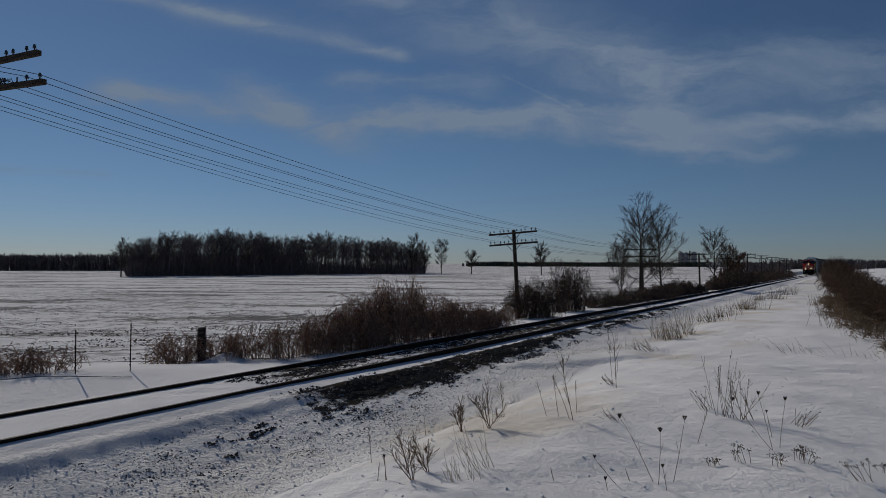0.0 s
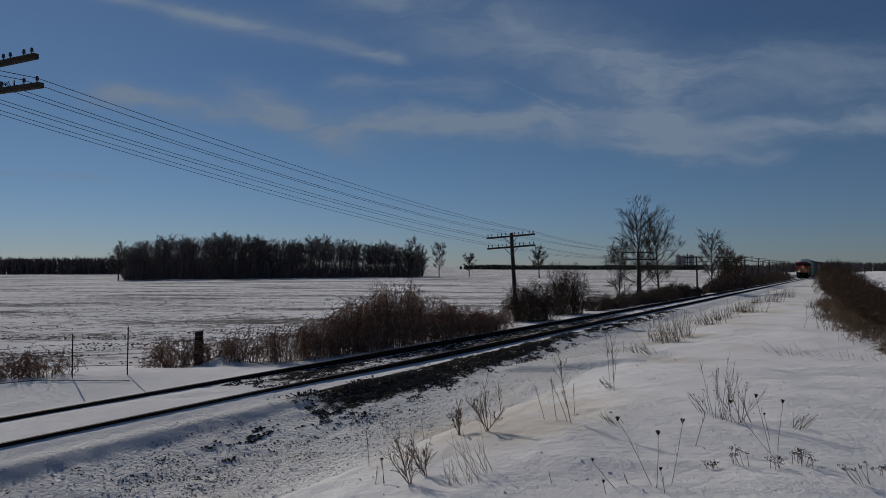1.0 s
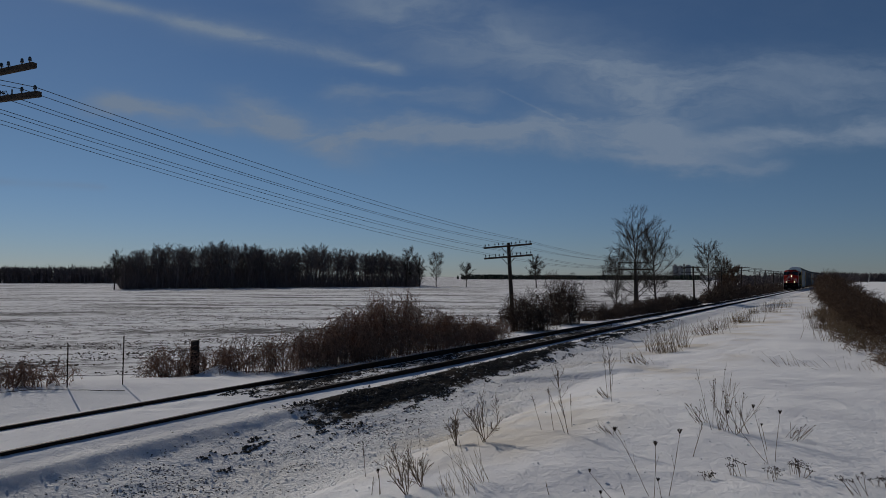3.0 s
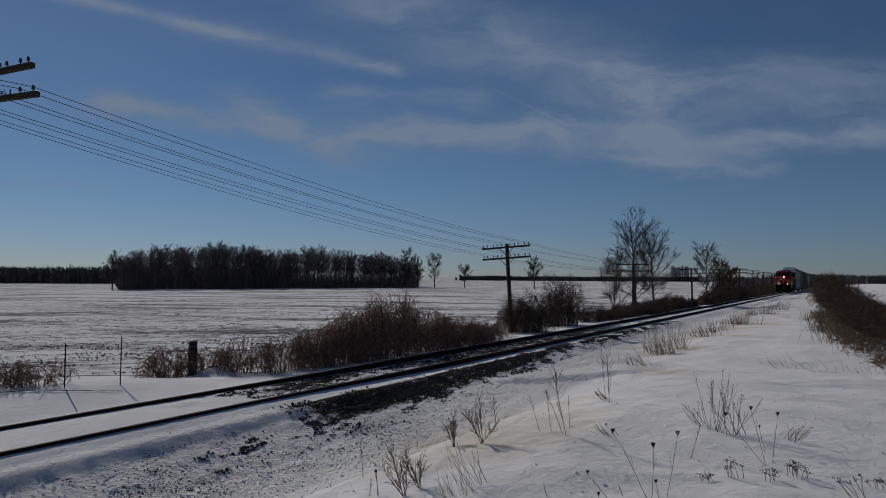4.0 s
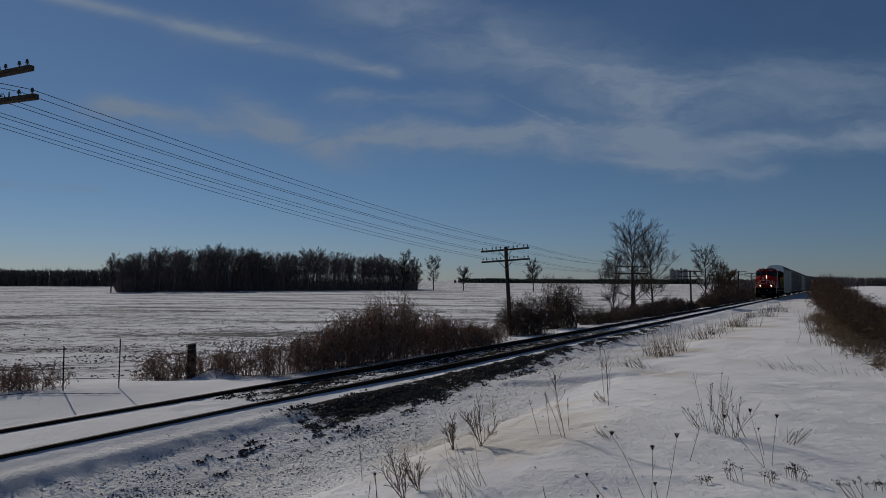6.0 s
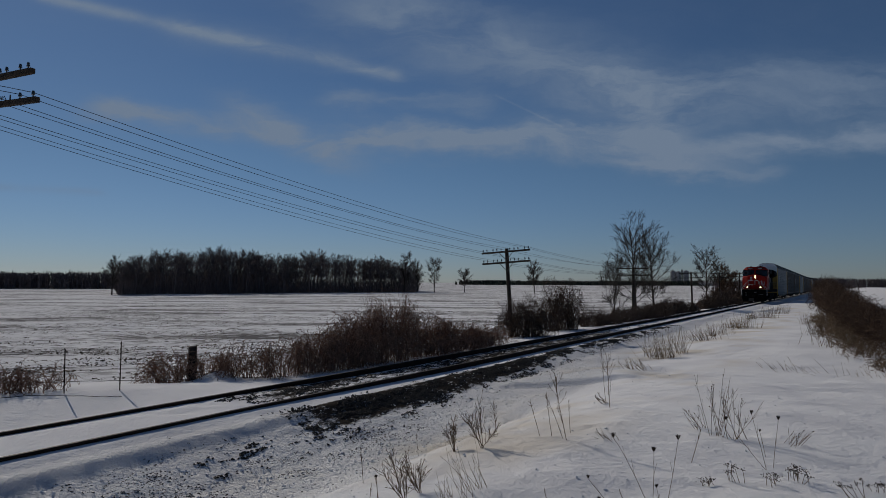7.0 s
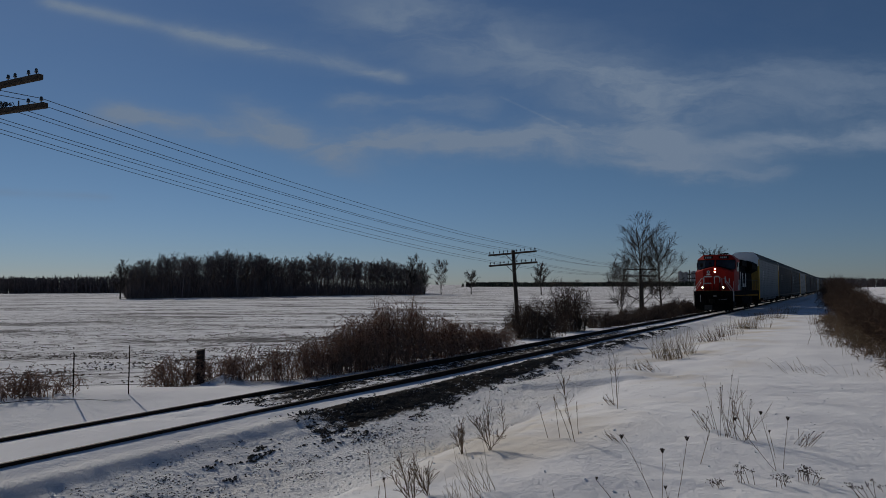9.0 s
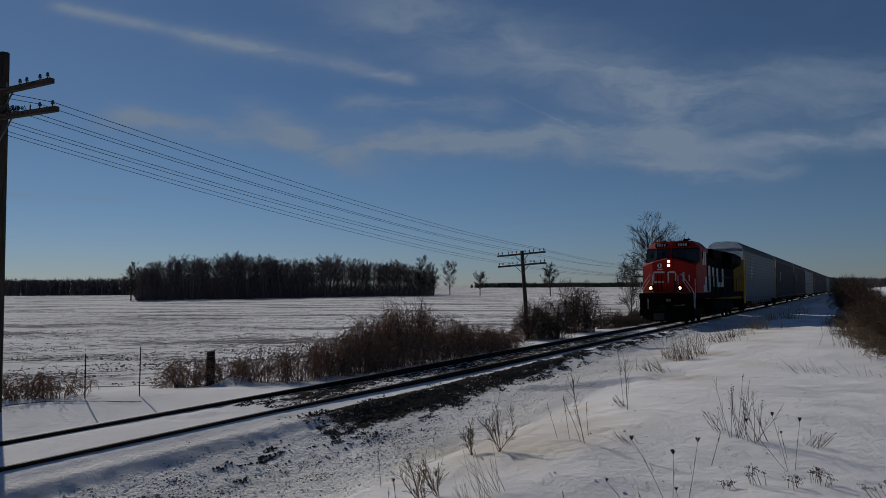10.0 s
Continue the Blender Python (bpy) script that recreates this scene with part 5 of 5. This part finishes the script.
def build_autorack(panel_mat, post_mat, corner_mat, label):
    car = tagged(new("autorack_car"), label, "railway wagon", "autorack cars of the train")
    part("deck", box(-1.40, 1.40, 0.75, 27.85, 0.85, 1.15, 0.02), GRIME, car, "dark wagon underframe")
    part("core", box(-1.40, 1.40, 0.95, 27.65, 1.15, 5.45), GRIME, car, "dark inner rack")
    arc = [(-1.53, 5.36), (-1.53, 5.50), (-1.30, 5.86), (-0.95, 6.16), (0, 6.22), (0.95, 6.16), (1.30, 5.86), (1.53, 5.50), (1.53, 5.36)]
    part("roof", add_prism(bmesh.new(), arc, 0.72, 27.88), ROOF, car, "corrugated galvanised arched roof")
    ribs = bmesh.new()
    add_prism(ribs, [(x * 1.008, z + 0.022) for x, z in arc], 0, 0.09)
    me = bpy.data.meshes.new("roof_rib")
    ribs.to_mesh(me)
    ribs.free()
    me.materials.append(ROOF)
    for k in range(19):
        under("roof_rib", me, car, m=pose(0, 0.75 + k * 1.495, 0))
    # side panels, each with pressed ridges, and the posts between them
    outline = [(-0.01, 0.0)]
    for k in range(14):
        outline += [(0.008, 0.05 + k * 0.30), (0.040, 0.09 + k * 0.30), (0.040, 0.25 + k * 0.30), (0.008, 0.29 + k * 0.30)]
    bm = add_prism(bmesh.new(), outline + [(-0.01, 4.25)], 0.012, 1.808)
    pm = bpy.data.meshes.new("side_panel")
    bm.to_mesh(pm)
    bm.free()
    pm.materials.append(panel_mat)
    bm = box(-0.03, 0.020, -0.025, 0.025, 0, 4.42)
    po = bpy.data.meshes.new("side_post")
    bm.to_mesh(po)
    bm.free()
    po.materials.append(post_mat)
    bm = box(-0.015, 0.015, 0.30, 1.5, 0, 0.5, top=(0, 0.25))
    lo = bpy.data.meshes.new("kick_panel")
    bm.to_mesh(lo)
    bm.free()
    lo.materials.append(panel_mat)
    for s in (-1, 1):
        turn = 0 if s > 0 else 180
        for k in range(14):
            y = 1.55 + k * 1.82
            under("side_panel", pm, car, m=pose(s * 1.46, y if s > 0 else y + 1.82, 1.15, 0, 0, turn))
            if 1 < k < 12:
                under("kick_panel", lo, car, m=pose(s * 1.44, y if s > 0 else y + 1.82, 0.66, 0, 0, turn))
        for k in range(15):
            under("side_post", po, car, m=pose(s * 1.485, 1.55 + k * 1.82, 1.05))
        part("top_rail", box(s * 1.49 - 0.03, s * 1.49 + 0.03, 0.8, 27.8, 5.33, 5.47), post_mat, car)
        part("side_sill", box(s * 1.47 - 0.04, s * 1.47 + 0.04, 0.8, 27.8, 0.95, 1.13), post_mat, car)
        for y0, y1 in ((0.78, 1.50), (27.1, 27.82)):
            part("corner_panel", box(s * 1.45 - 0.02, s * 1.45 + 0.02, y0, y1, 0.85, 5.38), post_mat, car)
            yl = y0 if y0 < 5 else y1 - 0.22
            part("corner_post", box(s * 1.485 - 0.045, s * 1.485 + 0.045, yl - 0.02, yl + 0.26, 0.80, 5.38), corner_mat, car, "painted corner post")
        bm = bmesh.new()
        for k in range(12):
            add_box(bm, s * 1.53 - 0.012, s * 1.53 + 0.012, 1.05, 1.45, 1.0 + k * 0.34, 1.03 + k * 0.34)
        part("ladder", bm, IRON, car)
        for k, (z, w) in enumerate(((3.95, 1.1), (3.65, 0.8), (3.35, 1.0), (3.05, 0.55))):
            part("lettering_bar", box(s * 1.498 - 0.006, s * 1.498 + 0.006, 5.4, 5.4 + w, z, z + 0.17), WHITE, car, "illegible white lettering bar")
    for y, d in ((0.75, -1), (27.85, 1)):
        end = part("end_cap", box(-1.46, 1.46, y - 0.03 + d * 0.02, y + 0.03 + d * 0.02, 4.60, 5.60), END, car, "pale galvanised end panel, sunlight put in its colour")
        part("end_arch", add_prism(bmesh.new(), [(x * 0.99, z - 0.01) for x, z in arc], min(y, y + d * 0.05), max(y, y + d * 0.05)), END, end, "pale galvanised arched end, sunlight put in its colour")
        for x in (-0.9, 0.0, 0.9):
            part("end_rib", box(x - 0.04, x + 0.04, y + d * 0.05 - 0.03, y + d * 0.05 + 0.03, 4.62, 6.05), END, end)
        for s in (-1, 1):
            # yellow door leaves take the darker yellow for shade behind the locomotive
            part("end_door", box(min(s * 0.02, s * 1.42), max(s * 0.02, s * 1.42), y - 0.04, y + 0.04, 1.2, 4.58, 0.02), YELLOW_WORN_SHADED if corner_mat is YELLOW else corner_mat, car, "tall end door leaf")
        bm = box(-0.13, 0.13, min(y + d * 0.75, y), max(y + d * 0.75, y), 0.75, 1.02, 0.03)
        part("coupler", bm, GRIME, car)
    return car, bogie(car, 4.3, 2, 0.457) + bogie(car, 24.3, 2, 0.457)


SPEED, FRONT = 20.9, 41.1
LOCO, loco_wheels = build_locomotive()
CARS = []
bright, bright_wheels = build_autorack(SILVER, SILVER, YELLOW, "silver galvanised autorack wagon with yellow corner posts behind the locomotive")
dull, dull_wheels = build_autorack(SILVER_DULL, BROWN_POST, BROWN_POST, "weathered grey-brown autorack wagon in the train")
for i in range(13):
    if i == 0:
        CARS.append(bright)
    elif i == 1:
        CARS.append(dull)
    else:
        CARS.append(copy_thing(bright if i in (3, 7) else dull, pose(TRACK_X, 0, 0)))


def motions():
    """The train rolls in along the track at an even speed, its wheels turning."""
    def rolls(thing, offset, length):
        rows = []
        for k in range(21):
            y = FRONT + offset + SPEED * (10.0 - k / 2)
            low, high = float(grade(y + 0.2 * length)), float(grade(y + 0.8 * length))
            tilt = math.atan2(high - low, 0.6 * length)
            rows.append((k / 2, pose(TRACK_X, y, low - math.tan(tilt) * 0.2 * length, math.degrees(tilt))))
        walk(thing, rows)

    rolls(LOCO, 0.0, 22.3)
    for i, car in enumerate(CARS):
        rolls(car, 22.35 + 28.6 * i, 28.6)
    for wheels in (loco_wheels, bright_wheels, dull_wheels):
        for w in wheels:
            r, place = w["radius"], w.location.copy()
            walk(w, [(k / 30, Matrix.Translation(place) @ pose(0, 0, 0, math.degrees(SPEED * k / 30 / r) % 360)) for k in range(301)])

# ---- dry plants on the bank: x, y, height, lean to the side ----
BUSHY = (
    (-3.31, 6.63, 0.48, -0.04),
    (-3.66, 6.62, 0.35, -0.01),
    (-3.06, 4.94, 0.33, -0.12),
    (-3.0, 4.6, 0.38, -0.14),
    (-2.55, 7.13, 0.69, -0.17),
    (-2.91, 10.0, 0.7, -0.03),
    (-3.8, 7.99, 0.36, -0.04),
)
SLENDER = (
    (-2.61, 7.18, 0.51, -0.17),
    (-3.02, 10.2, 0.77, -0.09),
    (-2.94, 7.33, 0.43, -0.1),
    (-2.77, 7.26, 0.49, -0.05),
    (-2.69, 7.65, 0.37, -0.03),
    (-3.92, 5.3, 0.34, -0.01),
    (-5.43, 8.71, 0.31, -0.02),
    (-3.28, 4.65, 0.21, -0.03),
    (-3.36, 4.63, 0.15, 0.02),
    (-1.22, 6.89, 0.33, 0.08),
    (-1.44, 5.3, 0.1, -0.03),
    (-1.96, 5.04, 0.11, -0.03),
)
FANS = (
    (-1.17, 8.15, 0.71, -0.13),
    (-0.94, 8.07, 0.55, 0.02),
    (-0.42, 8.17, 0.21, 0.16),
    (-3.11, 10.34, 0.22, -0.26),
    (-1.38, 8.52, 0.29, -0.2),
)
UMBELS = (
    (-0.57, 6.94, 0.43, -0.4),
    (-0.57, 6.94, 0.5, -0.14),
    (-0.62, 7.47, 0.26, -0.04),
    (-0.52, 7.05, 0.45, 0.04),
    (-1.23, 5.33, 0.4, 0.05),
    (-1.15, 5.48, 0.49, 0.08),
    (-1.49, 5.14, 0.21, -0.16),
    (-1.27, 5.36, 0.51, -0.25),
    (-1.15, 5.25, 0.18, -0.02),
    (-1.52, 5.0, 0.09, -0.02),
    (-3.28, 4.63, 0.2, 0.01),
)
CLUMPS = (
    (-0.28, 6.67, 0.13, 0.0),
    (-0.5, 6.47, 0.09, -0.02),
    (-0.95, 6.17, 0.07, -0.02),
    (-0.8, 6.31, 0.16, -0.03),
    (0.12, 6.44, 0.17, -0.08),
    (-0.32, 6.81, 0.13, 0.0),
    (0.31, 6.83, 0.09, -0.02),
)
TUFTS = (
    (-5.16, 22.44, 0.69, -0.18),
    (-4.67, 21.65, 0.82, -0.17),
    (-4.4, 21.74, 0.84, -0.23),
    (-4.3, 22.83, 0.91, -0.24),
    (-4.35, 17.09, 0.32, -0.17),
    (-2.17, 7.35, 0.15, -0.14),
    (-2.62, 4.73, 0.21, -0.04),
    (-2.62, 5.06, 0.37, -0.16),
    (-0.65, 18.15, 0.4, -0.33),
    (-1.13, 18.12, 0.27, -0.2),
    (0.7, 18.12, 0.28, -0.13),
    (0.33, 22.09, 0.39, -0.13),
)
VERGE_GRASS = (
    (-4.5, 31.72, 0.59, -0.07),
    (-4.14, 38.24, 0.73, 0.0),
    (-4.73, 49.52, 0.56, 0.0),
    (-4.04, 51.58, 0.89, 0.12),
    (-3.76, 61.37, 0.82, 0.18),
    (-4.48, 38.42, 0.5, -0.12),
    (-0.51, 32.07, 0.7, -0.09),
    (0.07, 25.64, 0.64, -0.09),
    (-1.22, 42.62, 0.69, 0.0),
    (-4.54, 28.3, 0.56, -0.18),
)


def lean_way(lean, height):
    """Growth direction for a plant that leans across the view."""
    side = np.array((0.86, 0.5, 0.0))
    return side * (lean / max(height, 0.05)) + np.array((0, 0, 1.0))


def stand(name, v, f, mat, x, y, label, category, group, kind=""):
    ob = tagged(new(name), label, category, group)
    ob.matrix_basis = pose(x, y, float(ground_height(x, y)) - 0.01)
    tagged(under("stalk", mesh_from("stalk", v, f, mat), ob), kind=kind)
    return ob


def bushy_weed(seed, x, y, h, lean):
    rng = np.random.default_rng(seed)
    main = grow(np.zeros((1, 3)), lean_way(lean, h)[None], np.array([h * 1.02]), 8, 0.0, 0.03, rng)
    if seed % 2:
        extra = grow(rng.normal(0, 0.012, (4, 3)) * (1, 1, 0), lean_way(lean, h) + rng.normal(0, 0.40, (4, 3)) * (1, 1, 0.3), np.full(4, h * 0.75), 8, -0.02, 0.04, rng)
        main = np.concatenate([main, extra])
    a = side_shoots(main, 15, 0.15, 0.98, h * 0.42, 5, -0.10, 0.07, 0.42, rng)
    b = side_shoots(a, 4, 0.3, 1.0, h * 0.11, 3, -0.04, 0.1, 0.4, rng)
    v, f = join([tubes(main, taper(main, 0.0045, 0.002), 4), tubes(a, taper(a, 0.0022, 0.0012)), tubes(b, taper(b, 0.0014, 0.0009))])
    stand("dry_weed", v, f, WEED, x, y, "bushy dry brown weed with upswept branches in snow", "weed", "dry weeds")


def slender_weed(seed, x, y, h, lean):
    rng = np.random.default_rng(seed)
    main = grow(np.zeros((1, 3)), lean_way(lean, h)[None], np.array([h * 1.02]), 8, 0.0, 0.025, rng)
    a = side_shoots(main, 16, 0.55, 1.0, h * 0.17, 4, -0.05, 0.1, 0.32, rng)
    v, f = join([tubes(main, taper(main, 0.0036, 0.0016), 4), tubes(a, taper(a, 0.0016, 0.001))])
    stand("dry_stalk", v, f, WEED, x, y, "single slender dry weed stalk standing in snow", "weed", "dry stalks")


def fan_weed(seed, x, y, h, lean):
    rng = np.random.default_rng(seed)
    n = 11
    way = lean_way(lean, h) + rng.normal(0, 0.30, (n, 3)) * (1, 1, 0.1)
    main = grow(rng.normal(0, 0.05, (n, 3)) * (1, 1, 0), way, h * rng.uniform(0.55, 1.08, n), 7, -0.03, 0.05, rng)
    a = side_shoots(main, 4, 0.4, 0.95, h * 0.25, 4, -0.04, 0.08, 0.3, rng)
    v, f = join([tubes(main, taper(main, 0.0032, 0.0014)), tubes(a, taper(a, 0.0018, 0.001))])
    ob = stand("dry_shoots", v, f, WEED, x, y, "fan of thin bare woody shoots in snow", "weed", "bare shoots")
    tips = main[:: 3, -1]
    for p in tips:
        bm = bmesh.new()
        bmesh.ops.create_icosphere(bm, subdivisions=1, radius=0.008)
        part("seed_pod", bm, SEED, ob).matrix_basis = pose(*p)


def umbel(seed, x, y, h, lean):
    rng = np.random.default_rng(seed)
    way = lean_way(lean, h)
    main = grow(np.zeros((1, 3)), way[None], np.array([h * math.hypot(1, lean / h) * 1.0]), 8, 0.0, 0.035, rng)
    side = side_shoots(main, 2, 0.35, 0.7, h * 0.3, 5, -0.06, 0.05, 0.3, rng)
    v, f = join([tubes(main, taper(main, 0.0025, 0.0015), 5), tubes(side, taper(side, 0.0014, 0.0010))])
    ob = stand("seed_umbel", v, f, WEED, x, y, "dry wild carrot stalk with a curled seed head", "weed", "wild carrot stalks")
    tip = main[0, -1]
    n = 30
    a = rng.uniform(0, 6.283, n)
    r = np.sqrt(rng.random(n))
    size = 0.034 if h > 0.3 else 0.022
    out = np.stack([np.cos(a) * r * 1.1, np.sin(a) * r * 1.1, np.ones(n)], -1)
    rays = grow(np.repeat(tip[None], n, 0), out, np.full(n, size) * rng.uniform(0.8, 1.2, n), 5, -0.28, 0.05, rng)
    knobs = grow(rays[:, -1], rng.normal(0, 1, (n, 3)), np.full(n, 0.006), 2, 0, 0, rng)
    v, f = join([tubes(rays, taper(rays, 0.0014, 0.0011)), tubes(knobs, np.full((n, 2), 0.0021), 4)])
    under("seed_head", mesh_from("seed_head", v, f, SEED), ob, "dark curled umbel")


def seed_clump(seed, x, y, h, lean):
    rng = np.random.default_rng(seed)
    n = 6
    main = grow(rng.normal(0, 0.04, (n, 3)) * (1, 1, 0), lean_way(lean, h) + rng.normal(0, 0.25, (n, 3)) * (1, 1, 0), h * rng.uniform(0.7, 1.1, n), 5, 0, 0.06, rng)
    ob = tagged(new("seed_clump"), "low plant with dark flat seed clusters in snow", "weed", "seed clusters")
    ob.matrix_basis = pose(x, y, float(ground_height(x, y)) - 0.01)
    for line in main:
        v, f = tubes(line[None], taper(line[None], 0.003, 0.002))
        stalk = under("stalk", mesh_from("stalk", v, f, WEED), ob)
        tips = line[-1] + rng.normal(0, 1, (14, 3)) * (0.018, 0.018, 0.008)
        knobs = grow(tips, rng.normal(0, 1, tips.shape), np.full(len(tips), 0.008), 2, 0, 0, rng)
        v, f = tubes(knobs, np.full((len(tips), 2), 0.0030), 4)
        under("seed_head", mesh_from("seed_head", v, f, SEED), stalk, "dark flat-topped seed head")


def grass_tuft(seed, x, y, h, lean, wide, count, mat, label, gauge):
    rng = np.random.default_rng(seed)
    start = rng.normal(0, wide, (count, 3)) * (1, 1, 0)
    way = lean_way(lean, h) + rng.normal(0, 0.22, (count, 3))
    blades = grow(start, way, h * rng.uniform(0.5, 1.1, count), 6, 0.02, 0.05, rng)
    v, f = tubes(blades, taper(blades, 0.0035 * gauge, 0.0014 * gauge))
    stand("grass_tuft", v, f, mat, x, y, label, "grass", "dry grass tufts", "stuff")


for i, row in enumerate(BUSHY):
    bushy_weed(501 + 2 * i if i in (0, 1, 2, 3) else 500 + 2 * i, *row)
for i, row in enumerate(SLENDER):
    slender_weed(520 + i, *row)
for i, row in enumerate(FANS):
    fan_weed(540 + i, *row)
for i, row in enumerate(UMBELS):
    umbel(560 + i, *row)
for i, row in enumerate(CLUMPS):
    seed_clump(580 + i, *row)
for i, row in enumerate(TUFTS):
    far = row[1] > 12
    grass_tuft(600 + i, *row, (0.16 if i < 8 else 0.3) if far else 0.07, (34 if i < 8 else 14) if far else 22, STRAW, "tuft of dry straw-coloured grass leaning in snow", (1.5 if i < 8 else 1.0) if far else 0.6)
for i, row in enumerate(VERGE_GRASS):
    grass_tuft(640 + i, *row, 0.32, 60, WEED if i % 3 == 0 else STRAW, "thick clump of dry brown grass on the verge", 2.0)


motions()
